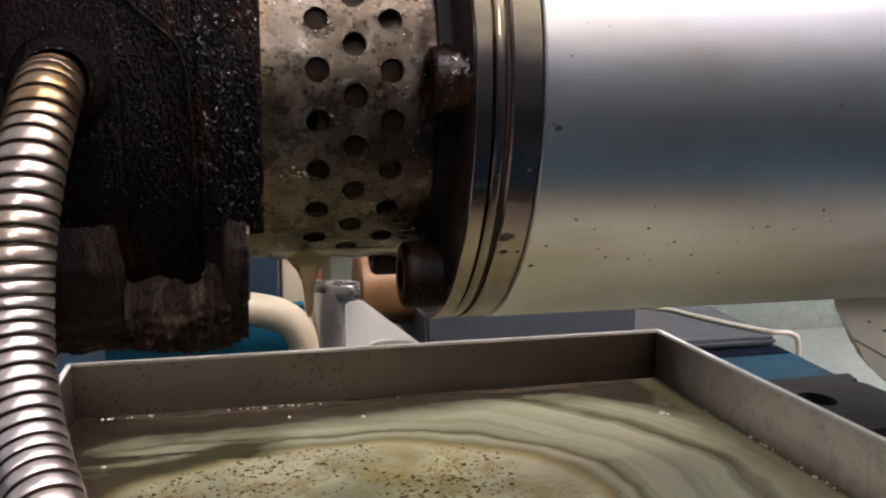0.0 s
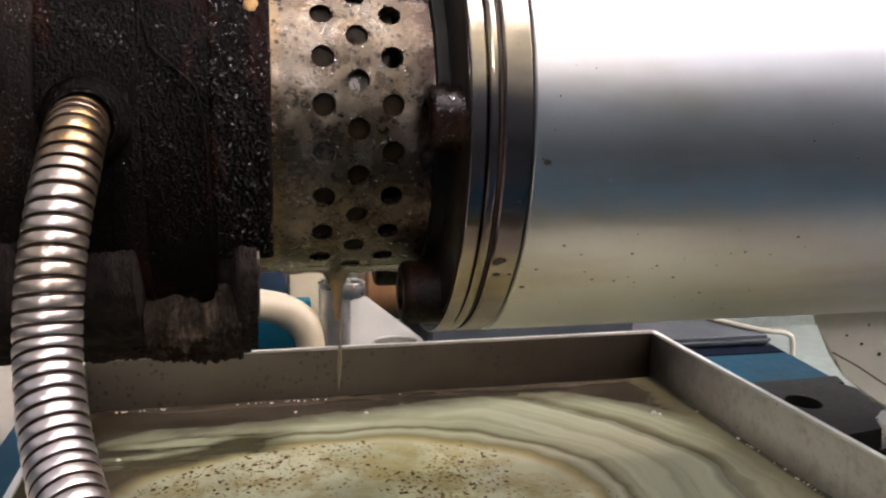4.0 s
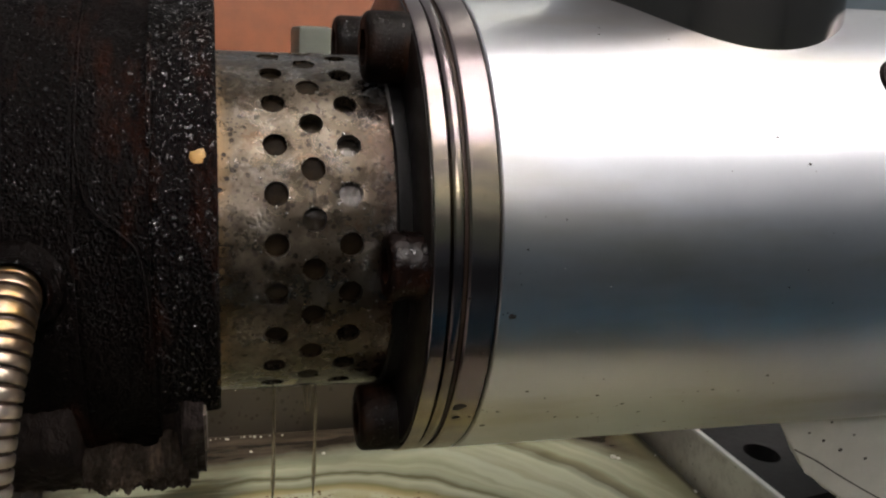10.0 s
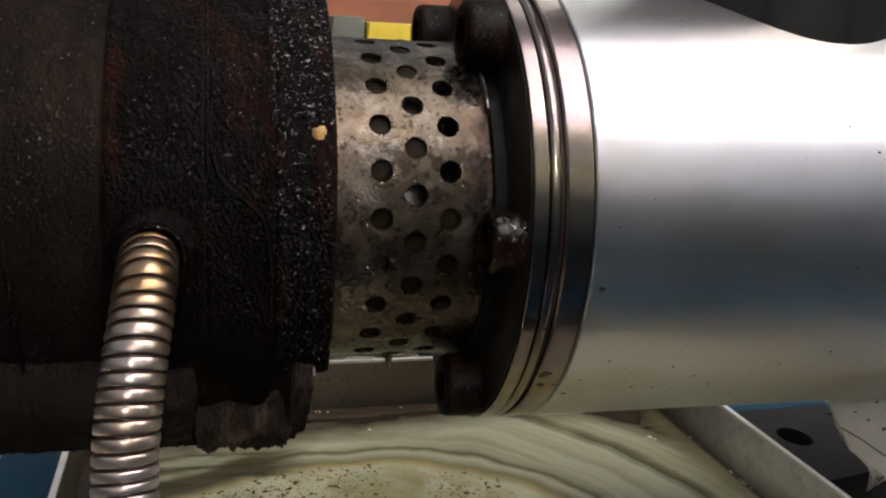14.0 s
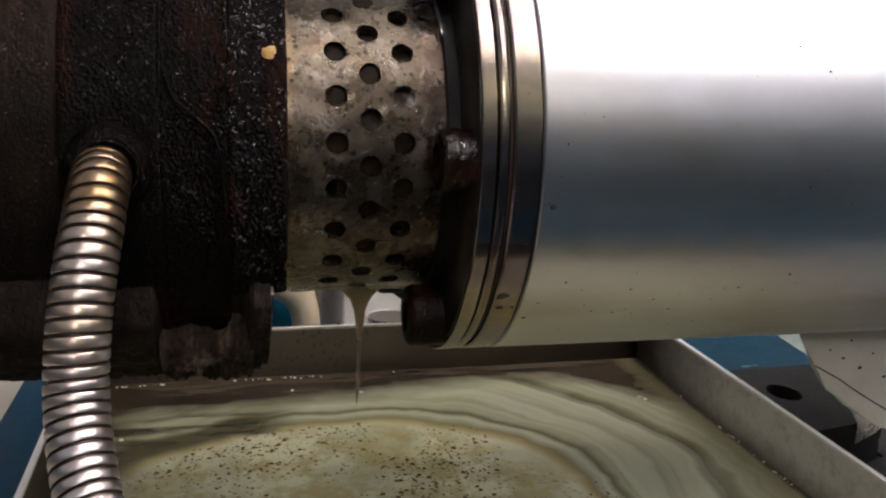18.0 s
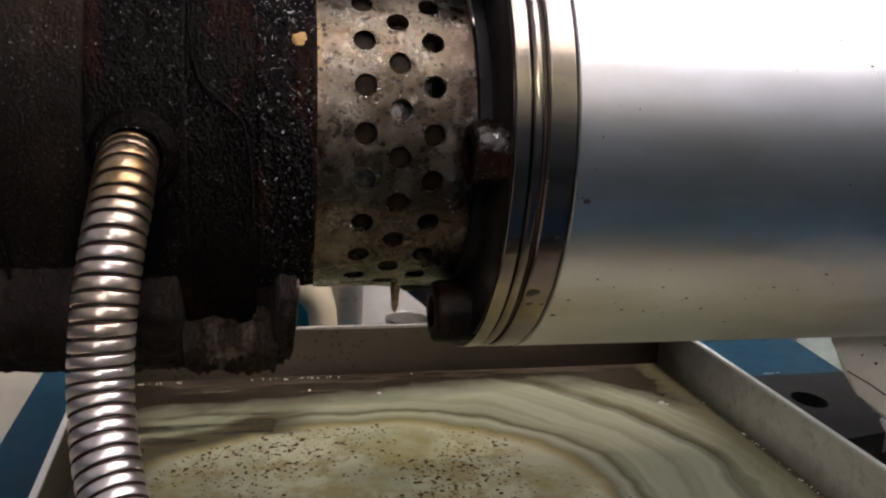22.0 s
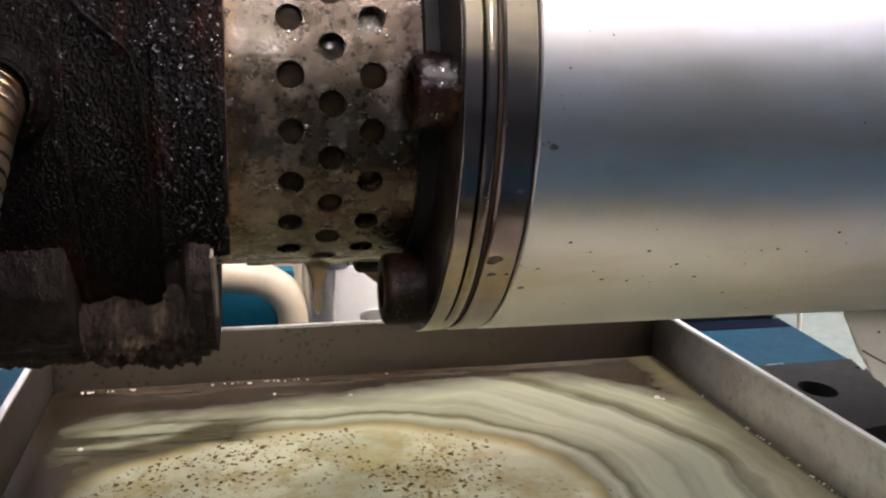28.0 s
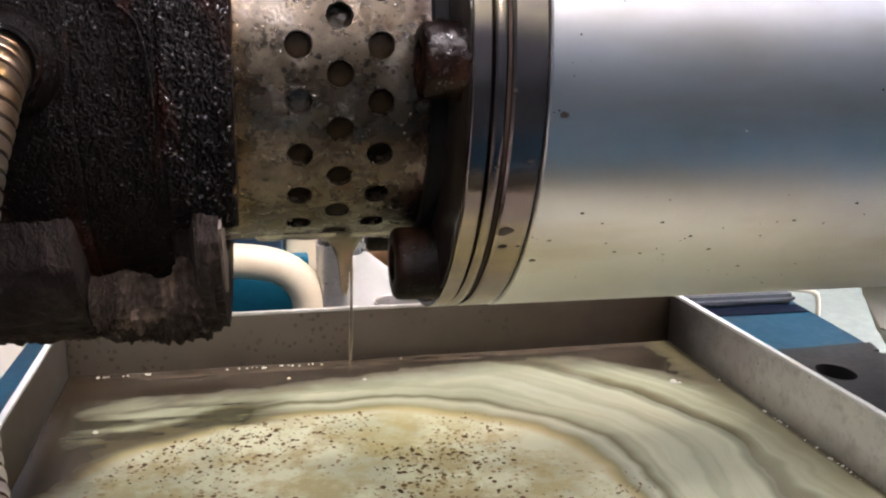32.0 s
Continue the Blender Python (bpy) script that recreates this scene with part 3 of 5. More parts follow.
def box(x0, x1, y0, y1, z0, z1, bevel=0.0, bm=None):
    fresh = bmesh.new()
    bmesh.ops.create_cube(fresh, size=1, matrix=Matrix.LocRotScale(((x0 + x1) / 2, (y0 + y1) / 2, (z0 + z1) / 2), None, (x1 - x0, y1 - y0, z1 - z0)))
    if bevel:
        bmesh.ops.bevel(fresh, geom=fresh.edges[:], offset=bevel, segments=2, affect="EDGES", profile=0.6)
    if bm is None:
        return fresh
    me = bpy.data.meshes.new("t")
    fresh.to_mesh(me)
    fresh.free()
    bm.from_mesh(me)
    bpy.data.meshes.remove(me)
    return bm


def prism(points, z0, z1, bevel=0.0):
    """An upright block over a polygon of (x, y)."""
    bm = bmesh.new()
    lo = [bm.verts.new((x, y, z0)) for x, y in points]
    hi = [bm.verts.new((x, y, z1)) for x, y in points]
    bm.faces.new(lo)
    bm.faces.new(hi)
    grid(bm, [lo, hi], close=True)
    if bevel:
        bmesh.ops.bevel(bm, geom=bm.edges[:], offset=bevel, segments=2, affect="EDGES")
    return bm


def lathe_z(profile, at=(0, 0), segs=64, closed=True):
    """A solid about an upright line from (radius, z) pairs."""
    bm = bmesh.new()
    rows = [[bm.verts.new((at[0] + r * math.cos(2 * math.pi * k / segs), at[1] + r * math.sin(2 * math.pi * k / segs), z)) for k in range(segs)] for r, z in profile]
    return grid(bm, rows, close=True, wrap=closed)


def curve_points(pts, step):
    """A smooth line through the points, at an even step."""
    P = [np.array(p, float) for p in pts]
    fine = []
    for i in range(len(P) - 1):
        a, b, c, d = P[max(i - 1, 0)], P[i], P[i + 1], P[min(i + 2, len(P) - 1)]
        for t in np.linspace(0, 1, 40, endpoint=False):
            fine.append(0.5 * (2 * b + (c - a) * t + (2 * a - 5 * b + 4 * c - d) * t * t + (3 * b - a - 3 * c + d) * t ** 3))
    fine.append(P[-1])
    fine = np.array(fine)
    s = np.concatenate(([0], np.cumsum(np.linalg.norm(np.diff(fine, axis=0), axis=1))))
    even = np.arange(0, s[-1], step)
    return np.stack([np.interp(even, s, fine[:, k]) for k in range(3)], axis=1), even


def sweep(pts, radius, segs=20, step=0.002, bm=None, mat_of=None):
    """A tube along a smooth line; radius is a number or a function of (length along, angle)."""
    bm = bm or bmesh.new()
    C, S = curve_points(pts, step)
    T = np.gradient(C, axis=0)
    T /= np.linalg.norm(T, axis=1)[:, None]
    u = np.cross(T[0], (1.0, 0.3, 0.2))
    rows = []
    for c, t, s in zip(C, T, S):
        u = u - t * np.dot(u, t)
        u /= np.linalg.norm(u)
        w = np.cross(t, u)
        row = []
        for k in range(segs):
            a = 2 * math.pi * k / segs
            r = radius(s, a) if callable(radius) else radius
            row.append(bm.verts.new(c + r * (math.cos(a) * u + math.sin(a) * w)))
        rows.append(row)
    for i in range(len(rows) - 1):
        for j in range(segs):
            f = bm.faces.new((rows[i][j], rows[i][(j + 1) % segs], rows[i + 1][(j + 1) % segs], rows[i + 1][j]))
            if mat_of:
                f.material_index = mat_of(S[i], 2 * math.pi * (j + 0.5) / segs)
    bm.faces.new(rows[0])
    bm.faces.new(rows[-1])
    return bm


def lump(x, a, size, depth, seed=0.0):
    return depth * noise.fractal(Vector((x * size + seed, math.cos(a) * 0.048 * size, math.sin(a) * 0.048 * size)), 0.9, 2.1, 4)


# ---- the press barrel ----
def build_barrel():
    ob = thing("press_barrel", "brushed steel press barrel with a bolted ring flange", "press barrel")
    R = 0.0495
    part("sleeve", revolve([(0.0508, 0.040), (0.0508, R - 0.0003), (0.0511, R), (0.12, R), (0.20, R), (0.262, R), (0.262, 0.040)], 160), M_BARREL, ob)
    for x0, x1, b in ((0.0388, 0.0417, 0.0002), (0.0450, 0.05055, 0.0004)):
        part("flange_ring", revolve([(x0, 0.034), (x0, R - b), (x0 + b, R), (x1 - b, R), (x1, R - b), (x1, 0.034)], 160), M_RING, ob)
    part("flange_bead", revolve([(0.0419, 0.034), (0.0419, R - 0.0012), (0.0422, R - 0.0005), (0.0428, R - 0.00015), (0.0434, R - 0.0001), (0.0440, R - 0.0003), (0.0444, R - 0.0009), (0.0445, R - 0.0014), (0.0445, 0.034)], 160), M_RING, ob, "rounded bead between the flange rings")
    part("step", revolve([(0.0354, 0.0340), (0.0354, 0.0360), (0.0356, 0.0363), (0.0381, 0.0363), (0.0381, 0.0340)], 140), M_STEP, ob, "step behind the flange, blackened for the shade there")
    # short steel arc added where the edge glints
    part("glint_edge", shell(0.0352, 0.03555, 0.0354, 0.03640, 40, 57, 3, 30, lambda x, a: lump(x, a, 700, 0.0002, 3.0)), M_SPOUT, ob, "bright sliver added for the glint on the step")
    part("spacer", revolve([(0.0412, 0.036), (0.0412, R - 0.0012), (0.0512, R - 0.0012), (0.0512, 0.036)], 120), M_GROOVE, ob, "dark grease in the ring grooves")
    part("flange_face", revolve([(0.0384, 0.0349), (0.0380, 0.0365), (0.0381, 0.0462), (0.0386, 0.0484), (0.0389, 0.0484), (0.0389, 0.0349)], 140, wobble=lambda x, a: lump(x, a, 120, 0.0002, 8.0)), M_FACE, ob, "flange face browned by burnt oil")
    # socket bolts round the flange face
    bolt = bmesh.new()
    segs, L, r, hexr = 36, 0.0082, 0.0067, 0.0034
    prof = [(-0.0, r), (-L + 0.0015, r), (-L + 0.0007, r - 0.0002), (-L + 0.0002, r - 0.0007), (-L, r - 0.0014)]
    rows = [[bolt.verts.new((x, rr * math.cos(2 * math.pi * k / segs), rr * math.sin(2 * math.pi * k / segs))) for k in range(segs)] for x, rr in prof]
    grid(bolt, rows, close=True)
    def hexv(x):
        row = []
        for k in range(segs):
            a = 2 * math.pi * k / segs
            s = (a + math.pi / 6) % (math.pi / 3) - math.pi / 6
            row.append(bolt.verts.new((x, hexr / math.cos(s) * math.cos(a), hexr / math.cos(s) * math.sin(a))))
        return row
    h0, h1 = hexv(-L), hexv(-L + 0.004)
    grid(bolt, [rows[-1], h0, h1], close=True)
    bolt.faces.new(h1)
    bolt.faces.new(rows[0])
    me = mesh_of(bolt, "socket_bolt", M_BOLT)
    bm = bmesh.new()
    bm.from_mesh(me)
    bmesh.ops.subdivide_edges(bm, edges=[e for e in bm.edges if e.calc_length() > 0.0025], cuts=6, use_grid_fill=True)
    for v in bm.verts:
        v.co += Vector((v.co.x * 0.12, v.co.y, v.co.z)) * (0.10 * noise.fractal(v.co * 600, 0.9, 2.0, 4) - 0.05)
    crusted = mesh_of(bm, "crusted_bolt", tar("brown_caked_bolt", tone=(0.0045, 0.0020, 0.0013), rust=(0.026, 0.0095, 0.0040), rough=0.4, relief=0.45, scale=0.55, wet=(0.07, 0.8)), 60)
    for k in range(6):
        a = radians(60 * k + 0.5)
        o = new("socket_bolt", crusted if k == 0 else me)
        o.parent = ob
        o.location = (0.0388, -0.0425 * math.cos(a), 0.0425 * math.sin(a))
        o.rotation_euler = (0.4 * k, 0, 0)
        if k == 0:
            o.scale = (0.86, 0.93, 0.93)
        o["label"] = "oily black socket head bolt"
    # dark plug near the far end, and blobs of tar on the steel
    plug = bmesh.new()
    bmesh.ops.create_cone(plug, cap_ends=True, segments=40, radius1=0.0068, radius2=0.0064, depth=0.0012, matrix=Matrix.Rotation(radians(-43), 4, "X") @ Matrix.Translation((0.1385, -0.0497, 0)) @ Matrix.Rotation(radians(90), 4, "X"))
    part("plug", plug, M_BOLT, ob, "dark threaded plug")
    for x, deg, size in ((0.0466, -32.9, 0.0010), (0.0462, -33.6, 0.0007), (0.0466, -37.3, 0.0006), (0.0454, -4.5, 0.0003), (0.0487, -17.4, 0.0004), (0.0434, -18.5, 0.0003), (0.0493, -37.4, 0.0003), (0.0533, -8.8, 0.0006), (0.0590, -29.0, 0.0003),
                         (0.0671, -40.2, 0.0003), (0.0848, -40.4, 0.0003), (0.0766, -41.8, 0.0002), (0.0931, -47.5, 0.0003), (0.0630, -31.7, 0.0002), (0.0984, -32.4, 0.0003), (0.1044, -33.4, 0.0002), (0.0649, -37.4, 0.0002), (0.1090, -28.2, 0.0003),
                         (0.0737, -31.9, 0.0003), (0.0527, -42.2, 0.0005), (0.0545, -36.0, 0.0003), (0.1026, -58.0, 0.0003), (0.1050, 28.5, 0.0003), (0.1110, 22.5, 0.0003), (0.0720, -41.0, 0.00025), (0.0800, -36.0, 0.0003)):
        blob = bmesh.new()
        bmesh.ops.create_icosphere(blob, subdivisions=2, radius=1)
        a = radians(deg)
        for v in blob.verts:
            w = v.co * size * (1 + 0.4 * noise.noise(v.co * 1.4 + Vector((x * 900, 0, 0))))
            w = Vector((w.x * 1.3, w.y * 0.07, w.z * 0.8))
            v.co = Matrix.Rotation(-a, 3, "X") @ w + Vector((x, -R * math.cos(a), R * math.sin(a)))
        part("tar_blob", blob, M_SPOT, ob, "spot of burnt oil")
    # tiny pale specks on the sleeve
    for x, deg in ((0.0613, -11.6), (0.0712, -2.9), (0.0831, -8.9), (0.0843, -12.0), (0.0659, -13.0), (0.0623, 1.0), (0.0764, 0.4)):
        drop = bmesh.new()
        bmesh.ops.create_icosphere(drop, subdivisions=2, radius=1)
        a = radians(deg)
        for v in drop.verts:
            v.co = Matrix.Rotation(-a, 3, "X") @ Vector((v.co.x * 0.00014, v.co.y * 0.00008, v.co.z * 0.00018)) + Vector((x, -R * math.cos(a), R * math.sin(a)))
        part("pale_speck", drop, M_SPECK, ob, "tiny pale speck")
    # feed neck on top of the barrel
    neck = part("feed_neck", lathe_z([(0.024, 0.030), (0.030, 0.030), (0.030, 0.148), (0.0295, 0.150), (0.0245, 0.150), (0.024, 0.149)], (0.111, 0.0), 96), M_NECK, ob, "round steel feed neck")
    part("neck_lip", lathe_z([(0.0301, 0.120), (0.0335, 0.120), (0.034, 0.1205), (0.034, 0.1285), (0.0335, 0.129), (0.0301, 0.129)], (0.111, 0.0), 96), M_RING, neck)
    return ob


build_barrel()


# ---- the perforated cage ----
def build_cage():
    R, r_hole, wall = 0.035, 0.00222, 0.0025
    cols, step, side = (0.0140, 0.0206, 0.0272), 2 * math.pi / 24, 8
    bm = bmesh.new()
    cache = {}

    def vert(x, a, rad):
        key = (round(x * 1e6), round((a % (2 * math.pi)) * 1e5) % round(2 * math.pi * 1e5), round(rad * 1e6))
        if key not in cache:
            cache[key] = bm.verts.new((x, -rad * math.cos(a), rad * math.sin(a)))
        return cache[key]

    half = 0.0033
    for ci, xc in enumerate(cols):
        for k in range(24):
            ac = 0.072 + step * (k + 0.5 * (ci % 2))
            edge, hole = [], []
            for s in range(4):
                for j in range(side):
                    f = -1 + 2 * j / side
                    ex, ea = ((f, -1), (1, f), (-f, 1), (-1, -f))[s]
                    edge.append((xc + ex * half, ac + ea * step / 2))
                    th = math.atan2(ea * step / 2 * R, ex * half)
                    hole.append((xc + r_hole * math.cos(th), ac + r_hole * math.sin(th) / R))
            for rad in (R, R - wall):
                e = [vert(x, a, rad) for x, a in edge]
                h = [vert(x, a, rad if rad < R else R - 0.0001) for x, a in hole]
                for j in range(len(e)):
                    bm.faces.new((e[j], e[(j + 1) % len(e)], h[(j + 1) % len(e)], h[j]))
            ho = [vert(x, a, R - 0.0001) for x, a in hole]
            hi = [vert(x, a, R - wall) for x, a in hole]
            for j in range(len(ho)):
                bm.faces.new((ho[j], ho[(j + 1) % len(ho)], hi[(j + 1) % len(ho)], hi[j]))
    # plain ends beside the holes
    na = 24 * side
    for x0, x1 in ((-0.012, cols[0] - half), (cols[2] + half, 0.0396)):
        for rad in (R, R - wall):
            rows = [[vert(x, 0.072 - step / 2 + step * j / side, rad) for j in range(na)] for x in np.linspace(x0, x1, 5)]
            grid(bm, rows, close=True)
    ob = thing("press_cage", "greasy perforated steel press cage dripping oil", "press cage")
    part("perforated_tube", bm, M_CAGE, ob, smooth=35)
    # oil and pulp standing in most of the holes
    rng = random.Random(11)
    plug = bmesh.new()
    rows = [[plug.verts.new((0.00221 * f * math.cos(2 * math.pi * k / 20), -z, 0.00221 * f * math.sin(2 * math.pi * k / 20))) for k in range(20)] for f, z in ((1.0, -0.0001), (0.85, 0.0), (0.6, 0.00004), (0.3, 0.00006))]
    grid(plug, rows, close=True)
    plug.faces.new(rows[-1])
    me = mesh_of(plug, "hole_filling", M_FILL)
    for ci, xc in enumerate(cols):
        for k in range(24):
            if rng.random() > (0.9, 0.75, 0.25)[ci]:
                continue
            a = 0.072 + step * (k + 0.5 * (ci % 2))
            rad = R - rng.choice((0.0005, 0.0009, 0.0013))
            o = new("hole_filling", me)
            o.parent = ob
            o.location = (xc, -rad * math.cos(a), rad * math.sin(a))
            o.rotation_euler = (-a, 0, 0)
    # beads of oil on the rims of the holes and over the steel
    bm = bmesh.new()
    for ci, xc in enumerate(cols):
        for k in range(24):
            a = 0.072 + step * (k + 0.5 * (ci % 2))
            for _ in range(rng.choice((1, 2, 4))):
                th, far = rng.uniform(0, 2 * math.pi), r_hole * rng.uniform(1.03, 1.22)
                oil_bead(bm, rng, xc + far * math.cos(th), a + far * math.sin(th) / R, R)
    for _ in range(260):
        x, a = rng.uniform(0.009, 0.0335), rng.uniform(-1.2, 1.7)
        if noise.noise(Vector((x * 160, a * 5, 4.0))) < 0.05:
            continue
        off = min((math.hypot(x - xc, (a - 0.072 - step * (k + 0.5 * (ci % 2))) * R) for ci, xc in enumerate(cols) for k in range(-6, 9)))
        if off > r_hole * 1.15:
            oil_bead(bm, rng, x, a, R)
    part("oil_spatter", bm, M_BEAD, ob, "fine beads of oil on the cage", smooth=180)
    return ob


def oil_bead(bm, rng, x, a, R):
    size = rng.choice((0.00013, 0.00017, 0.00021, 0.00030))
    wide, high = rng.uniform(0.8, 1.6), rng.uniform(0.8, 1.5)
    m = Matrix.Rotation(-a, 4, "X") @ Matrix.Translation((x, -R, 0)) @ Matrix.Diagonal((size * wide, size * 0.55, size * high, 1))
    bmesh.ops.create_icosphere(bm, subdivisions=1, radius=1, matrix=m)


build_cage()


def build_screw():
    ob = thing("press_screw", "brown pulp-coated press screw inside the perforated cage", "screw")
    part("shaft", revolve([(-0.03, 0.0), (-0.03, 0.021), (0.06, 0.021), (0.06, 0.0)], 48, closed=False), M_CRUST, ob)
    bm = bmesh.new()
    rows = []
    pitch = 0.030
    for i in range(161):
        a = i / 160 * 3 * 2 * math.pi
        x = -0.03 + a / (2 * math.pi) * pitch
        rows.append([bm.verts.new((x + dx, -rr * math.cos(a), rr * math.sin(a))) for dx, rr in ((-0.006, 0.020), (-0.0035, 0.0318), (0.0035, 0.0318), (0.006, 0.020))])
    grid(bm, rows)
    part("flight", bm, plain("pulp_coated_steel", (0.06, 0.05, 0.038), 0.25, 0.4, 0.35, 120, 0.5, 0.5), ob, "helical screw flight smeared with pulp")
    pulp = revolve([(-0.008, 0.020), (-0.008, 0.0316), *[(x, 0.0316) for x in np.linspace(-0.004, 0.034, 40)], (0.038, 0.0316), (0.038, 0.020)], 200,
                   wobble=lambda x, a: -0.0075 * max(0.0, min(1.0, 4.0 * (math.cos(a - (x - 0.012) / pitch * 2 * math.pi) - 0.78))) + lump(x, a, 260, 0.0004, 6.0))
    part("pulp", pulp, tar("wet_brown_pulp", tone=(0.030, 0.023, 0.015), rust=(0.060, 0.045, 0.028), rough=0.4, relief=0.4, scale=0.4, wet=(0.1, 0.4)), ob, "wet brown pulp round the screw")
    return ob


SCREW = build_screw()


# ---- the heater collar ----
def build_collar():
    ob = thing("heater_collar", "black oil-burnt iron heating collar clamped round the press head", "heater")
    R = 0.0475

    def band(x0, x1, r, nx, depth, size, seed, edge=0.0008):
        xs = list(np.linspace(x0, x1, nx))
        prof = [(x0, 0.036)] + [(x0, r - edge)] + [(x, r) for x in xs[1:-1]] + [(x1, r - edge), (x1, 0.036)]
        return revolve(prof, 220, wobble=lambda x, a: lump(x, a, size, depth, seed))

    part("rear_band", band(-0.0800, -0.0338, R - 0.0005, 36, 0.00018, 160, 3.1, 0.0003), M_TAR_SMOOTH, ob, "smooth browned iron band")
    part("middle_band", band(-0.03405, -0.0178, R + 0.0003, 30, 0.00022, 420, 7.7, 0.0003), M_TAR, ob)
    part("front_band", band(-0.0180, -0.0063, R - 0.0001, 22, 0.00022, 420, 1.3, 0.0002), M_TAR, ob)
    part("end_ring", shell(-0.0066, 0.0040, 0.036, R + 0.0003, -32, 212, 26, 190, lambda x, a: lump(x, a, 560, 0.00045, 5.9) - 0.0006 * max(0.0, 1 - min(x + 0.0066, 0.0040 - x) / 0.0006)), M_TAR_WET, ob, "wet sparkling crust of burnt oil")
    for name, x, r, a0, a1, wob, m in (("weld_seam", -0.0500, 0.0004, 70, -40, 0.0010, M_TAR_WET), ("weld_seam", -0.0640, 0.0006, 85, -25, 0.0012, M_TAR_WET), ("ridge", -0.0177, 0.0003, 95, 14, 0.0001, M_TAR), ("ridge", -0.0066, 0.0004, 95, 25, 0.0002, M_TAR_WET)):
        pts = []
        for k in range(24):
            a = radians(a0 + (a1 - a0) * k / 23)
            pts.append((x + wob * noise.noise(Vector((k * 0.9, x * 400, 0))) + (0.004 * (k / 23 - 0.4) if name == "weld_seam" else 0), -(R + 0.0001) * math.cos(a), (R + 0.0001) * math.sin(a)))
        part(name, sweep(pts, lambda s, a, r=r: r * (1 + 0.7 * noise.noise(Vector((s * 900, a, 0)))), 8, 0.0006), m, ob)
    # lower saddle
    def swell(a):
        f = min(1.0, max(0.0, (-22 - math.degrees(a)) / 20)) if a > -math.pi / 2 else 1.0
        return -0.0058 * (1 - f * f * (3 - 2 * f))

    def saddle_skin(x, a):
        d = math.degrees(a)
        inside = min(1.0, max(0.0, (x + 0.0205) / 0.0015)) * min(1.0, max(0.0, (-0.0028 - x) / 0.001)) * min(1.0, max(0.0, (d + 66) / 4))
        ragged = 0.0006 * max(0.0, noise.fractal(Vector((x * 260, d * 0.1, 3)), 0.9, 2.1, 3)) if d < -62 else 0.0
        skin = lump(x, a, 230, 0.0007, 9.0) + swell(a) + ragged
        return skin * (1 - inside) - 0.0056 * inside

    part("saddle", shell(-0.0600, -0.0005, 0.0440, 0.0519, -20, -160, 130, 140, saddle_skin), M_SADDLE, ob, "lower clamp half of browned iron")
    part("saddle_end", shell(-0.0022, 0.0010, 0.0370, 0.0508, -28, -151, 8, 190, lambda x, a: lump(x, a, 320, 0.0008, 2.0) - 0.004 * max(0.0, 1 - (-28 - math.degrees(a)) / 5) ** 2), M_SADDLE, ob, "burnt end plate of the clamp")
    part("scraped_face", shell(0.0009, 0.0014, 0.0400, 0.0498, -30, -62, 3, 60, lambda x, a: lump(x, a, 260, 0.0005, 5.0) - 0.004 * ((-30 - math.degrees(a)) / 32) ** 2), M_SCRAPED, ob, "scraped bare face of the end plate")

    def crust_skin(x, a):
        d = -math.degrees(a)
        up = min(1.0, max(0.0, (d - 41 - 4 * noise.noise(Vector((x * 260, d * 0.16, 7)))) / 11))
        ribs = 0.0006 * max(0.0, math.sin(x * 1150 + d * 0.09 + 2 * noise.noise(Vector((x * 200, d * 0.1, 1))))) * min(1.0, max(0.0, 1 - abs(d - 56) / 8))
        rough = lump(x * 0.6, a, 380, 0.0020, 4.4) + lump(x, a, 1000, 0.0009, 1.7)
        return -0.0056 + 0.0068 * up * up * (3 - 2 * up) + (0.2 + 0.8 * up) * (rough + ribs)

    part("crust", shell(-0.0200, -0.0021, 0.0440, 0.0512, -33, -120, 120, 260, crust_skin), M_CRUST, ob, "flaking grey-brown burnt crust")
    part("crust", shell(-0.0490, -0.0205, 0.0490, 0.0516, -62, -122, 90, 120, lambda x, a: lump(x, a, 420, 0.0013, 7.4) + 0.0006 * min(1.0, max(0.0, (-66 - math.degrees(a)) / 10)) - 0.0012 * max(0.0, (-0.040 - x) / 0.009)), M_CRUST, ob, "grainy grey-brown burnt crust")
    # boss round the conduit
    boss = bmesh.new()
    rows = []
    for y, r in ((-0.044, 0.0078), (-0.0476, 0.0075), (-0.0492, 0.0066), (-0.0498, 0.0056), (-0.0490, 0.0056), (-0.044, 0.0055)):
        rows.append([boss.verts.new((-0.0262 + r * math.cos(2 * math.pi * k / 40) * (1 + 0.05 * noise.noise(Vector((k * 0.7, r * 900, 0)))), y, -0.0006 + r * math.sin(2 * math.pi * k / 40))) for k in range(40)])
    grid(boss, rows, close=True)
    part("conduit_boss", boss, M_TAR, ob, "oily boss round the conduit")
    # raised weld-like scar that curls beside the boss
    part("scar", sweep([(-0.0176, -0.0430, 0.0206), (-0.0160, -0.0460, 0.0125), (-0.0120, -0.0472, 0.0085), (-0.0085, -0.0476, 0.0045), (-0.0072, -0.0478, -0.004), (-0.0072, -0.0472, -0.010)], lambda s, a: 0.0003 * (1 + 0.5 * noise.noise(Vector((s * 500, a, 0)))), 8, 0.0007), M_TAR, ob)
    return ob


build_collar()


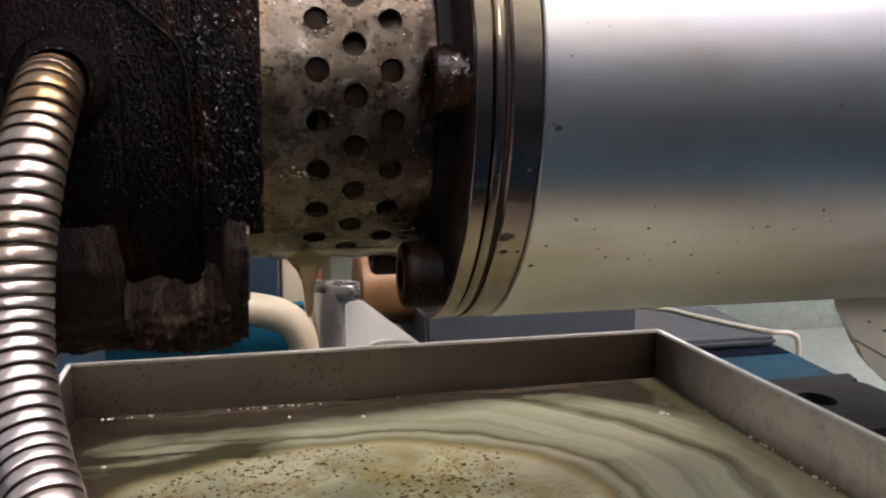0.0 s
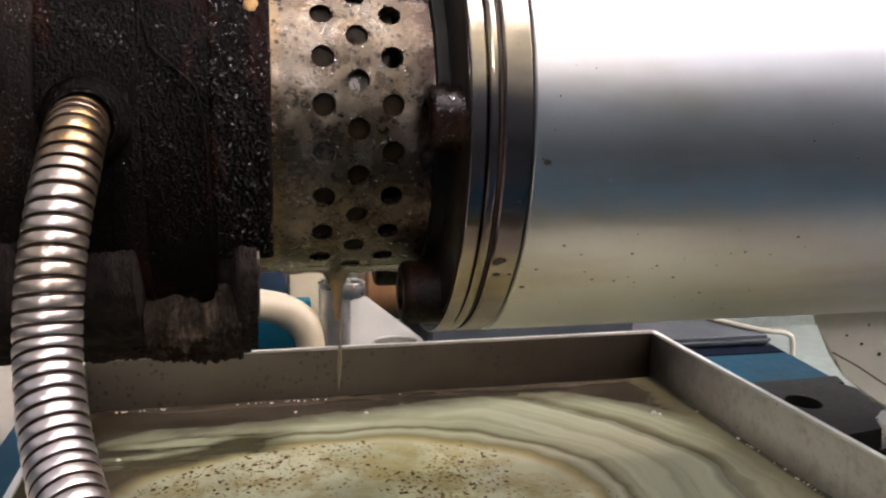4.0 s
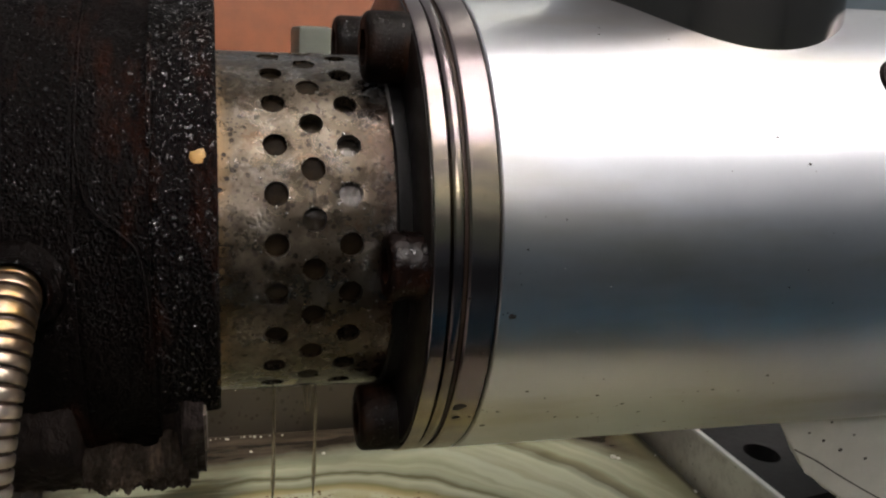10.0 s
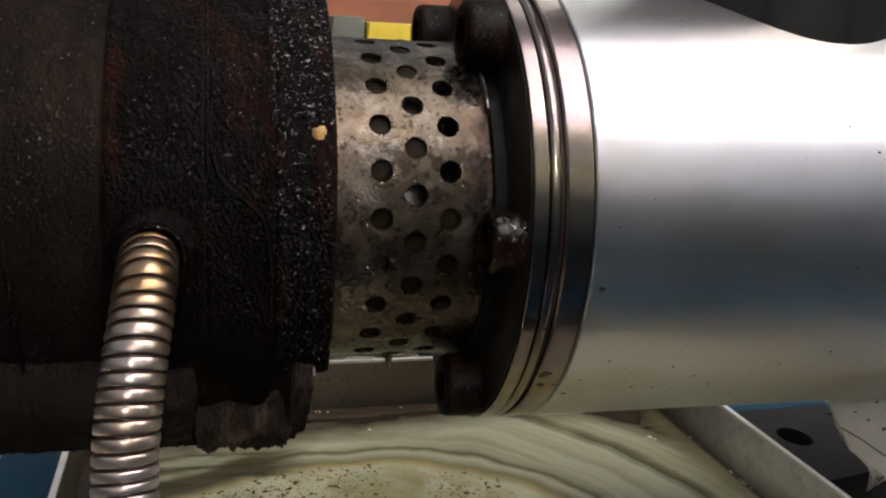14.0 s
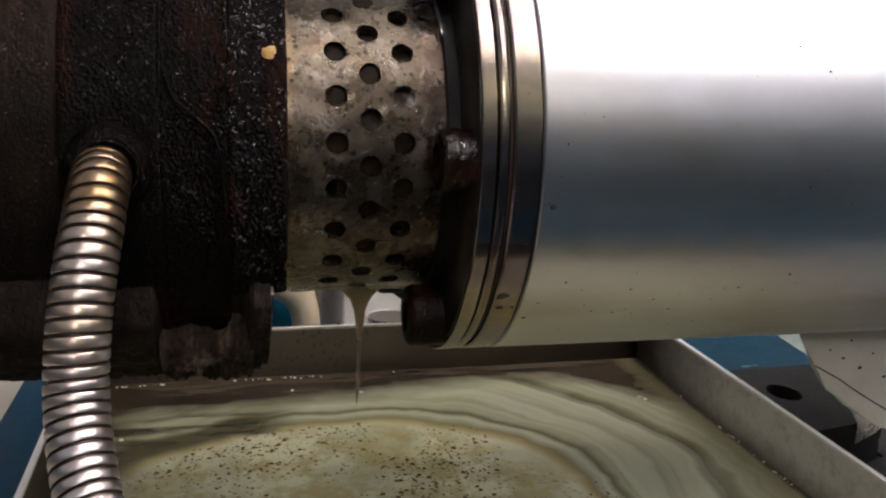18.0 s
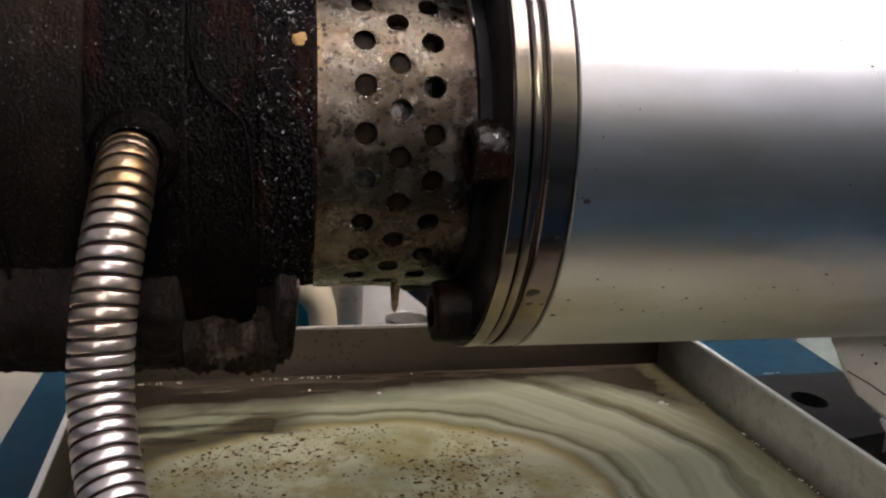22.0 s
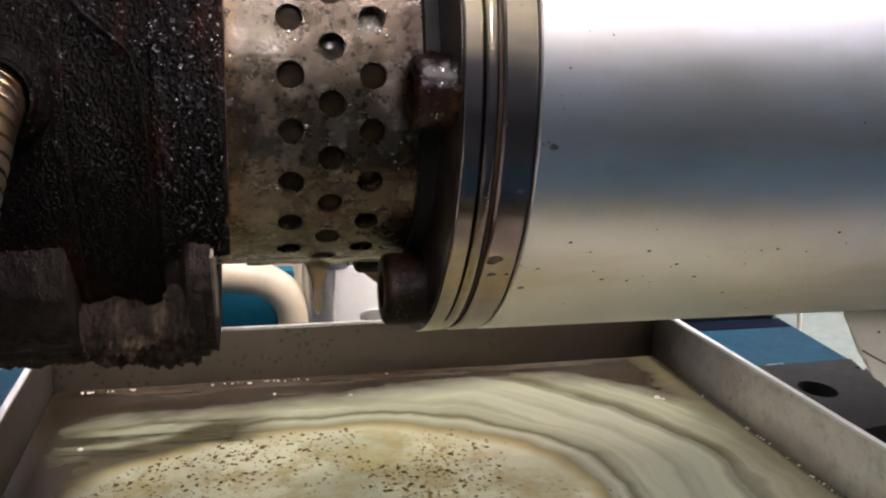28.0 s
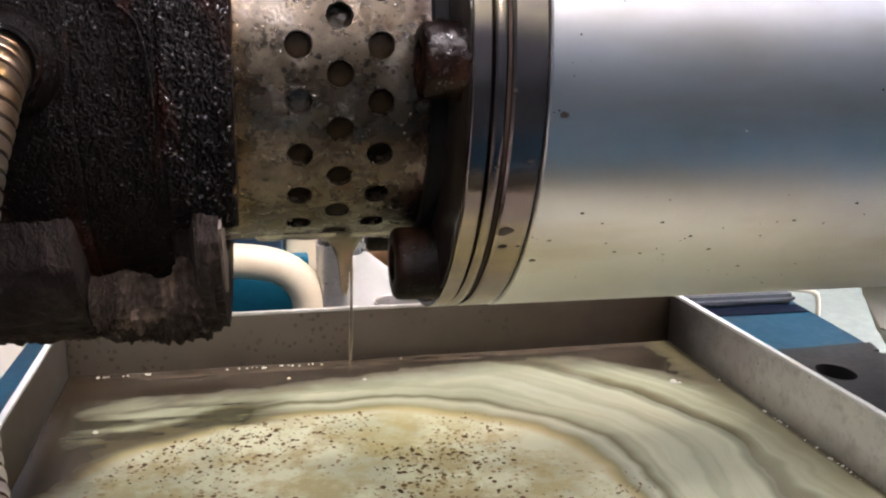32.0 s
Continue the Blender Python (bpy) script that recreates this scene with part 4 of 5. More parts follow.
def build_flake():
    bm = bmesh.new()
    bmesh.ops.create_icosphere(bm, subdivisions=2, radius=1)
    for v in bm.verts:
        v.co *= 1 + 0.5 * noise.noise(v.co * 1.9)
        v.co = Vector((v.co.x * 0.0013, v.co.y * 0.0004, v.co.z * 0.0012))
    ob = solo("seed_flake", bm, M_SEED, "yellow seed flake stuck to the burnt collar", "flake")
    ob.location = (AXIS[0] + 0.0010, AXIS[1] - 0.0437, AXIS[2] + 0.0194)
    ob.rotation_euler = (radians(-24), 0, 0)


build_flake()


# ---- the conduit ----
def build_hose():
    pitch, segs, radius = 0.00222, 40, 0.00480
    pts = [(-0.0268, -0.0440, -0.0003), (-0.0268, -0.0500, -0.0010), (-0.0269, -0.0555, -0.0034), (-0.0274, -0.0595, -0.0080), (-0.0281, -0.0630, -0.0130), (-0.0291, -0.0672, -0.0225),
           (-0.0294, -0.0705, -0.0325), (-0.0281, -0.0765, -0.0409), (-0.0258, -0.0830, -0.0473), (-0.0220, -0.0931, -0.0538), (-0.0191, -0.1072, -0.0660), (-0.0165, -0.1290, -0.0830), (-0.0150, -0.1500, -0.0980), (-0.0150, -0.1900, -0.1160), (-0.0150, -0.2300, -0.1180), (-0.0150, -0.2480, -0.1350), (-0.0150, -0.2500, -0.2200)]
    # one turn of the wound strip: a groove, then a slightly crowned band
    turn = [(0.0, -0.0003), (0.03, -0.0006), (0.21, -0.0006), (0.24, -0.0003), (0.255, -0.00010), (0.29, -0.00002), (0.35, 0.00003), (0.45, 0.00006), (0.61, 0.00008), (0.75, 0.00006), (0.86, 0.00003), (0.93, -0.00002), (0.985, -0.00010)]
    C, S = curve_points(pts, 0.0004)
    T = np.gradient(C, axis=0)
    T /= np.linalg.norm(T, axis=1)[:, None]
    U = np.empty_like(C)
    u = np.cross(T[0], (1.0, 0.3, 0.2))
    for i, t in enumerate(T):
        u = u - t * np.dot(u, t)
        u /= np.linalg.norm(u)
        U[i] = u
    W = np.cross(T, U)
    bm = bmesh.new()
    rows, mats = [], []
    for q in range(int(S[-1] / pitch) - 1):
        for f, d in turn:
            row = []
            for k in range(segs):
                s, a = (q + f + k / segs) * pitch, 2 * math.pi * k / segs
                c, uu, ww = (np.array([np.interp(s, S, X[:, e]) for e in range(3)]) for X in (C, U, W))
                r = radius + d + 0.00003 * noise.noise(Vector((q * 3.1, a, 0)))
                row.append(bm.verts.new(c + r * (math.cos(a) * uu + math.sin(a) * ww)))
            rows.append(row)
            mats.append(1 if f < 0.24 or f > 0.98 else 0)
    n = len(turn)
    for i in range(len(rows) - 1):
        for k in range(segs):
            if k < segs - 1:
                f = bm.faces.new((rows[i][k], rows[i][k + 1], rows[i + 1][k + 1], rows[i + 1][k]))
            elif i + n + 1 < len(rows):
                f = bm.faces.new((rows[i][k], rows[i + n][0], rows[i + n + 1][0], rows[i + 1][k]))
            f.material_index = mats[i]
    ob = thing("conduit", "flexible interlocked steel conduit browned near the collar", "conduit")
    part("hose", bm, [M_HOSE, M_GROOVE], ob)
    ferrule = bmesh.new()
    rows = [[ferrule.verts.new((-0.0262 + r * math.cos(2 * math.pi * k / 36), y, -0.0006 + r * math.sin(2 * math.pi * k / 36))) for k in range(36)] for y, r in ((-0.046, 0.0056), (-0.0505, 0.0056), (-0.0512, 0.0053), (-0.0512, 0.0050), (-0.046, 0.0050))]
    grid(ferrule, rows, close=True, wrap=True)
    part("ferrule", ferrule, M_TAR_WET, ob, "oily black ferrule")
    return ob


build_hose()


# ---- the drip tray and the oil ----
TURN_TRAY = radians(0.86)
TRAY_AT = Matrix.Translation(AXIS) @ Matrix.Translation((0, -0.1978, 0)) @ Matrix.Rotation(TURN_TRAY, 4, "Z") @ Matrix.Translation((0, 0.1978, 0))
TX0, TX1, TY0, TY1, TZ, TB, POOL = -0.0567, 0.1724, -0.118, 0.1412, -0.0933, -0.1225, -0.1133


def build_tray():
    ob = thing("drip_tray", "stained folded sheet steel drip tray holding fresh oil", "tray")
    ob.matrix_world = TRAY_AT
    w = 0.0014

    def wall(name, x0, x1, y0, y1, m=M_TRAY):
        part(name, box(x0, x1, y0, y1, TB, TZ, 0.0003), m, ob)

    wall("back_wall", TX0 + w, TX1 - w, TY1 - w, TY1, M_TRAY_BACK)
    wall("front_wall", TX0 + w, TX1 - w, TY0, TY0 + w)
    wall("side_wall", TX0, TX0 + w - 0.00002, TY0, TY1)
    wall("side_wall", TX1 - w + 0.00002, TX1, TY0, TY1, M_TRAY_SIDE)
    part("tray_floor", box(TX0 + w, TX1 - w, TY0 + w, TY1 - w, TB, TB + 0.0015), M_TRAY, ob)
    # side rims have their highlight painted in; the back rim is plain
    for x0, x1, y0, y1 in ((TX0 - 0.0003, TX0 + w + 0.0002, TY0, TY1 - w - 0.0004), (TX1 - w - 0.0002, TX1 + 0.0003, TY0, TY1 - w - 0.0004)):
        part("rim", box(x0, x1, y0, y1, TZ + 0.00005, TZ + 0.0012, 0.0003), M_EDGE, ob, "side rim painted with a white highlight")
    part("rim", box(TX0 - 0.0003, TX1 + 0.0003, TY1 - w - 0.0002, TY1 + 0.0003, TZ + 0.00005, TZ + 0.0012, 0.0003), M_RIM, ob, "dull worn rim")


build_tray()


def build_pool():
    bm = bmesh.new()
    n = 90
    x0, x1, y0, y1 = TX0 + 0.0015, TX1 - 0.0015, TY0 + 0.0015, TY1 - 0.0015
    rows = []
    for i in range(n + 1):
        row = []
        for j in range(n + 1):
            x, y = x0 + (x1 - x0) * i / n, y0 + (y1 - y0) * j / n
            edge = min(x - x0, x1 - x, y - y0, y1 - y)
            z = POOL + 0.0009 * math.exp(-edge / 0.0012) + 0.00022 * noise.noise(Vector((x * 40, y * 40, 0)))
            row.append(bm.verts.new((x, y, z)))
        rows.append(row)
    grid(bm, rows)
    # skirt and underside
    rim = [r[0] for r in rows] + rows[-1][1:] + [r[-1] for r in rows[-2::-1]] + rows[0][-2:0:-1]
    low = [bm.verts.new((v.co.x, v.co.y, TB + 0.0017)) for v in rim]
    grid(bm, [rim, low], close=True)
    bm.faces.new(low)
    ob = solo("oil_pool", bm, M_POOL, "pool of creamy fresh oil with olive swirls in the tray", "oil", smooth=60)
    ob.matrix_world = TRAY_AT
    # husk grains on the oil
    rng = random.Random(4)
    V, F_ = [], []
    count = 0
    while count < 2400:
        x, y = rng.uniform(-0.05, 0.125), rng.uniform(-0.06, 0.092)
        q = (abs((x - 0.034) / 0.080) ** 2.4 + abs((y - 0.012) / 0.080) ** 2.4)
        if q > 1 or noise.noise(Vector((x * 38 + 2, y * 38, 0.4))) + rng.uniform(-0.3, 0.3) < 0.10:
            continue
        count += 1
        s = rng.choice((0.00016, 0.0002, 0.00025, 0.0003, 0.0004, 0.0005, 0.0008)) * rng.uniform(0.7, 1.3)
        a, e = rng.uniform(0, 6.28), rng.uniform(0.5, 1.0)
        k = len(V)
        for i in range(6):
            th = 2 * math.pi * i / 6
            px, py = s * math.cos(th), s * e * math.sin(th)
            V.append((x + px * math.cos(a) - py * math.sin(a), y + px * math.sin(a) + py * math.cos(a), POOL + 0.0001))
        V.append((x, y, POOL + 0.0002 + s * 0.25))
        F_ += [(k + i, k + (i + 1) % 6, k + 6) for i in range(6)]
    me = bpy.data.meshes.new("husk_grains")
    me.from_pydata(V, [], F_)
    me.materials.append(M_HUSK)
    g = new("husk_grains", me)
    g.matrix_world = TRAY_AT
    tagged(g, "dark husk grains floating on the creamy oil", "husk", kind="stuff")


build_pool()


# glints on the oil, modelled as small pale beads
def build_glint_beads():
    rng = random.Random(21)
    V, F_ = [], []

    def bead(x, y, r):
        k = len(V)
        for j in range(3):
            el = math.pi / 2 * j / 3
            V.extend((x + r * math.cos(el) * math.cos(2 * math.pi * i / 8), y + r * math.cos(el) * math.sin(2 * math.pi * i / 8), POOL + 0.0003 + 0.7 * r * math.sin(el)) for i in range(8))
        V.append((x, y, POOL + 0.0003 + 0.7 * r))
        for j in range(2):
            F_.extend((k + 8 * j + i, k + 8 * j + (i + 1) % 8, k + 8 * j + 8 + (i + 1) % 8, k + 8 * j + 8 + i) for i in range(8))
        F_.extend((k + 16 + i, k + 16 + (i + 1) % 8, k + 24) for i in range(8))

    for x0, x1, n in ((-0.046, -0.028, 22), (-0.004, 0.034, 26), (0.06, 0.075, 6)):
        for _ in range(n):
            bead(rng.uniform(x0, x1), TY1 - 0.0018 - abs(rng.gauss(0, 0.0004)) - 0.0004, rng.uniform(0.0003, 0.0008))
    for y0, y1, n in ((0.018, 0.045, 22), (0.052, 0.075, 12), (0.095, 0.10, 3)):
        for _ in range(n):
            bead(TX1 - 0.0019 - abs(rng.gauss(0, 0.0003)), rng.uniform(y0, y1), rng.uniform(0.0003, 0.0008))
    for x, y, r in ((0.153, 0.098, 0.0013), (0.1545, 0.0965, 0.0008), (-0.0395, 0.0905, 0.0009), (0.046, 0.120, 0.0008), (0.02, 0.126, 0.0006)):
        bead(x, y, r)
    me = bpy.data.meshes.new("glint_beads")
    me.from_pydata(V, [], F_)
    me.materials.append(plain("pale_glint", (0.58, 0.55, 0.45), 0.12, 0.0, 0.1, 200, 0.0, 0.8))
    me.shade_smooth()
    g = new("glint_beads", me)
    g.matrix_world = TRAY_AT
    tagged(g, "pale beads standing in for glints on the oil along the tray walls", "foam", kind="stuff")


build_glint_beads()


# ---- drips ----
def oil_material(name, color, clear):
    m = plain(name, color, 0.14, 0.0, 0.2, 110, 0.1)
    b = m.node_tree.nodes["Principled BSDF"]
    b.inputs["Transmission Weight"].default_value = clear
    b.inputs["IOR"].default_value = 1.4
    return m


M_DRIP = oil_material("runny_pale_oil", (0.46, 0.40, 0.27), 0.82)
M_CLING = oil_material("brownish_clinging_oil", (0.36, 0.29, 0.18), 0.65)


def build_strand(length, r):
    bm = bmesh.new()
    rows = []
    n = 26
    for i in range(n + 1):
        f = i / n
        rr = r * 0.85 * (0.55 + 0.3 * f + 0.5 * f ** 6) * (1 + 0.12 * math.sin(17 * f)) * min(1, 8 * (1 - f) + 0.05, 10 * f + 0.1)
        rows.append([bm.verts.new((0.0006 * math.sin(3 * f) + rr * math.cos(2 * math.pi * k / 14), rr * math.sin(2 * math.pi * k / 14), length * (0.5 - f))) for k in range(14)])
    grid(bm, rows, close=True)
    bm.faces.new(rows[0])
    bm.faces.new(rows[-1])
    return solo("oil_strand", bm, M_DRIP, "thin strand of pale oil falling into the tray", "oil", "falling oil")


def build_tongue():
    bm = bmesh.new()
    rows = []
    for z, rx, ry in ((0.006, 0.0075, 0.006), (0.0, 0.0056, 0.0046), (-0.0015, 0.0040, 0.0034), (-0.0035, 0.0024, 0.0021), (-0.006, 0.0014, 0.0013), (-0.009, 0.0010, 0.0009), (-0.012, 0.0008, 0.0008), (-0.0135, 0.0004, 0.0004)):
        rows.append([bm.verts.new((rx * math.cos(2 * math.pi * k / 24), ry * math.sin(2 * math.pi * k / 24), z)) for k in range(24)])
    grid(bm, rows, close=True)
    bm.faces.new(rows[0])
    bm.faces.new(rows[-1])
    return solo("oil_tongue", bm, M_CLING, "tongue of oil hanging under the press cage", "oil", "hanging oil", smooth=80)


def build_film():
    """Oil that clings along the underside of the cage in shallow swags."""
    def sag(x, a):
        near = max(0.0, 1 - abs(math.degrees(a) + 90) / 24)
        return 0.0013 * near * (0.35 + 0.65 * max(0.0, noise.noise(Vector((x * 190, 0, 5))) + 0.35))
    bm = shell(0.0065, 0.0345, 0.0345, 0.03508, -66, -114, 70, 40, sag)
    solo("oil_film", bm, M_CLING, "film of oil clinging under the press cage", "oil", "hanging oil", smooth=80)


build_film()
STRANDS = [build_strand(0.047, 0.00055), build_strand(0.045, 0.0005)]
TONGUE = build_tongue()


PEDESTAL = [(0.141, -0.044), (0.1443, -0.0515), (0.1498, -0.0620), (0.1541, -0.0666), (0.1616, -0.0733), (0.1717, -0.0784), (0.180, -0.0815), (0.220, -0.0930), (0.260, -0.1040), (0.320, -0.1500), (0.420, -0.1500), (0.420, -0.044)]


# ---- machine base, bench and things round it ----
def build_base():
    ob = thing("machine_base", "blue enamelled machine base under the tray", "machine base")
    part("top_plate", prism([(-0.093, -0.121), (0.232, -0.121), (0.248, 0.060), (0.2635, 0.140), (0.2660, 0.1544), (0.2708, 0.210), (0.2800, 0.318), (-0.093, 0.318)], -0.150, -0.1235, 0.0012), M_BLUE, ob)
    # out of view; added so the barrel reflects dark blue, not beige bench
    part("front_rail", box(-0.093, 0.600, -0.236, -0.1212, -0.150, -0.1240, 0.0012), M_RAIL, ob, "unseen blue rail added for the barrel to reflect")
    # thin black slab laid on the plate in front of the bracket
    part("black_slab", prism([(0.1755, -0.105), (0.2310, -0.105), (0.2470, 0.0600), (0.2640, 0.1400), (0.2300, 0.1060), (0.2260, 0.0560), (0.1755, 0.0390)], -0.1233, -0.1222), plain("matt_black_slab", (0.006, 0.006, 0.007), 0.7, 0.0, 0.3, 50), ob, "thin black slab on the base in front of the bracket")
    part("paint_chip", prism([(0.2242, 0.1524), (0.2290, 0.1527), (0.2335, 0.1535), (0.2338, 0.1539), (0.2282, 0.1534), (0.2262, 0.1534), (0.2243, 0.1529)], -0.1236, -0.1233), M_SPOUT, ob, "bright chip in the blue enamel")
    # dark band and grey blocks are added for reflections in the glossy plate
    part("reflection_band", prism([(0.1765, 0.203), (0.2690, 0.203), (0.2700, 0.2155), (0.1957, 0.2155), (0.1957, 0.2255), (0.1765, 0.2255)], -0.1234, -0.1230, 0.0001), M_REFLECTION, ob, "dark navy band painted for a reflection in the base")
    part("reflection_block", prism([(0.086, 0.226), (0.1955, 0.226), (0.1955, 0.312), (0.086, 0.312)], -0.1233, -0.0975, 0.002), M_GREYBLUE, ob, "grey-blue block added for a reflection in the base")
    part("reflection_block", prism([(0.196, 0.216), (0.2700, 0.216), (0.2780, 0.312), (0.196, 0.312)], -0.1233, -0.118, 0.002), M_GREYBLUE, ob, "grey-blue block added for a reflection in the base")
    return ob


build_base()


def build_bracket():
    ob = thing("mounting_bracket", "blackened steel mounting bar with a bolt hole", "bracket")
    bm = bmesh.new()
    x0, x1, y0, y1, z0, z1 = 0.1765, 0.2240, -0.06, 0.099, -0.1232, -0.1030
    cx, cy, rx, ry, n = 0.1945, 0.075, 0.0060, 0.0078, 32
    hole_t, hole_b, edge_t, edge_b = [], [], [], []
    for k in range(n):
        a = 2 * math.pi * k / n
        c, s = math.cos(a), math.sin(a)
        hole_t.append(bm.verts.new((cx + rx * c, cy + ry * s, z1)))
        hole_b.append(bm.verts.new((cx + rx * c, cy + ry * s, z0)))
        t = min((x1 - cx if c > 0 else cx - x0) / max(abs(c), 1e-6), (0.018) / max(abs(s), 1e-6))
        px = max(x0, min(x1, cx + t * c))
        edge_t.append(bm.verts.new((px, cy + t * s, z1)))
        edge_b.append(bm.verts.new((px, cy + t * s, z0)))
    grid(bm, [edge_t, hole_t, hole_b, edge_b], close=True, wrap=True)
    for points in ([(x0, cy + 0.018), (x1, cy + 0.018), (0.2265, 0.1015), (x0, y1)], [(x0, 0.0395), (0.2040, 0.0455), (0.2185, 0.0535), (x1, cy - 0.018), (x0, cy - 0.018)]):
        lo, hi = ([bm.verts.new((x, y, z)) for x, y in points] for z in (z0, z1))
        bm.faces.new(lo)
        bm.faces.new(hi)
        grid(bm, [lo, hi], close=True)
    part("bar", bm, M_BLACK, ob, smooth=20)
    part("worn_corner", prism([(0.2040, 0.0451), (0.2186, 0.0531), (0.2243, 0.0568), (0.2215, 0.0640), (0.2150, 0.0600), (0.2085, 0.0545)], z1 - 0.0080, z1 + 0.0005, 0.0004), M_SPOUT, ob, "bright worn corner")
    return ob


build_bracket()


def build_bench():
    ob = thing("bench", "beige bench that carries the oil press", "bench")
    part("bench_top", box(-0.60, 0.95, -0.238, 0.90, -0.195, -0.1505, 0.002), M_BENCH, ob)
    for x in (-0.55, 0.90):
        for y in (-0.19, 0.85):
            part("leg", box(x - 0.03, x + 0.03, y - 0.03, y + 0.03, -1.0, -0.1955, 0.003), M_GREYBLUE, ob)
    return ob


build_bench()

solo("zinc_plate", box(0.2850, 0.62, 0.150, 0.345, -0.1503, -0.1485, 0.0004), M_ZINC, "spangled galvanised plate lying on the bench", "sheet metal", at=AXIS)
solo("zinc_sheet", box(0.270, 0.620, 0.350, 0.352, -0.1502, -0.020, 0.0004), M_ZINC, "spangled galvanised sheet standing on the bench", "sheet metal", at=AXIS)


def build_pedestal():
    """The beige housing under the far end of the barrel."""
    ob = thing("barrel_pedestal", "beige painted pedestal under the far end of the barrel", "pedestal")
    bm = bmesh.new()
    side = PEDESTAL
    front = [bm.verts.new((x - 0.004, -0.006, z)) for x, z in side]
    back = [bm.verts.new((x + 0.010, 0.012, z)) for x, z in side]
    bm.faces.new(front)
    bm.faces.new(back)
    grid(bm, [front, back], close=True)
    bmesh.ops.bevel(bm, geom=bm.edges[:], offset=0.0015, segments=2, affect="EDGES")
    part("web", bm, plain("greyed_beige_enamel", (0.40, 0.39, 0.335), 0.6, 0.0, 0.12, 25), ob)
    seam = [(0.1462, -0.0598), (0.1490, -0.0613), (0.1533, -0.0636), (0.1575, -0.0662), (0.1615, -0.0687), (0.1678, -0.0724), (0.1750, -0.0764), (0.1840, -0.0808)]
    part("seam", sweep([(x, -0.0060, z) for x, z in seam], 0.00022, 8, 0.001), plain("dark_seam_sealant", (0.045, 0.040, 0.032), 0.7, 0.0, 0.4, 300), ob, "thin dark seam across the enamel")
    for x, z, r in ((0.1500, -0.0555, 0.0003), (0.1545, -0.0580, 0.0004), (0.1562, -0.0530, 0.0003), (0.1600, -0.0610, 0.0005), (0.1635, -0.0570, 0.0003), (0.1680, -0.0640, 0.0004)):
        bm = bmesh.new()
        bmesh.ops.create_uvsphere(bm, u_segments=12, v_segments=6, radius=1, matrix=Matrix.Translation((x, -0.0060, z)) @ Matrix.Diagonal((r * 1.4, 0.00008, r, 1)))
        part("oil_spot", bm, M_SPOT, ob, "brown spot of oil")
    return ob


build_pedestal()


def build_cup():
    ob = thing("plastic_cup", "white plastic cup standing beside the base", "cup")
    ob.location = (AXIS[0] - 0.124, AXIS[1] + 0.066, AXIS[2])
    part("wall", lathe_z([(0.030, -0.150), (0.040, -0.0905), (0.0385, -0.0905), (0.0285, -0.1485), (0.0, -0.1480), (0.0, -0.150)], segs=72), M_CUP, ob)
    part("rim", lathe_z([(0.0402, -0.0925), (0.0418, -0.0918), (0.0420, -0.0902), (0.0408, -0.0893), (0.0388, -0.0895), (0.0386, -0.0905)], segs=72), M_CUP, ob)


build_cup()


def build_pipe():
    pts = [(-0.10, 0.20, -0.0850), (-0.05, 0.20, -0.0858), (-0.008, 0.20, -0.0868), (0.009, 0.20, -0.0888), (0.0185, 0.20, -0.0928), (0.0245, 0.20, -0.0995), (0.0268, 0.20, -0.1080), (0.0272, 0.20, -0.1235)]
    return solo("plastic_pipe", sweep(pts, 0.0074, 28, 0.002), M_CREAM, "bent cream plastic pipe behind the tray", "pipe")


build_pipe()


def build_spout():
    ob = thing("steel_spout", "round steel spout with a notched mouth", "spout")
    bm = bmesh.new()
    cx, cy, r, w, n = 0.0370, 0.200, 0.0072, 0.0009, 48
    rows = []
    for rr, top in ((r, True), (r, False), (r - w, False), (r - w, True)):
        row = []
        for k in range(n):
            a = 2 * math.pi * k / n
            z = -0.0775 - (0.0035 if math.cos(a + 2.0) > 0.2 else 0.0) if top else -0.1234
            row.append(bm.verts.new((cx + rr * math.cos(a), cy + rr * math.sin(a), z)))
        rows.append(row)
    grid(bm, rows, close=True, wrap=True)
    part("tube", bm, M_SPOUT, ob)
    part("lip", lathe_z([(0.0066, -0.0850), (0.0076, -0.0835), (0.0078, -0.0785), (0.0074, -0.0778), (0.0066, -0.0785)], (0.0432, 0.200), 40), M_SPOUT, ob, "rolled lip")
    return ob


build_spout()

solo("copper_drum", revolve([(0.058, 0.0), (0.058, 0.0185), (0.0595, 0.0200), (0.1015, 0.0200), (0.103, 0.0185), (0.103, 0.0)], 64, closed=False, offset=(0.272, -0.0935)), M_COPPER, "small browned copper drum behind the tray", "drum")
solo("white_funnel", lathe_z([(0.0, -0.0905), (0.0030, -0.0905), (0.0300, -0.1125), (0.0300, -0.1230), (0.0, -0.1232)], (0.0520, 0.222), 48, closed=False), plain("dull_white_plastic", (0.21, 0.205, 0.19), 0.5, 0.0, 0.1, 60), "white plastic funnel standing upside down", "funnel")
solo("steel_bowl", lathe_z([(0.004, -0.1232), (0.0085, -0.1150), (0.0098, -0.1042), (0.0102, -0.1034), (0.0094, -0.1040), (0.0080, -0.1145), (0.0035, -0.1220), (0.0, -0.1222), (0.0, -0.1232)], (0.0630, 0.187), 64), M_SPOUT, "small polished steel bowl", "bowl")


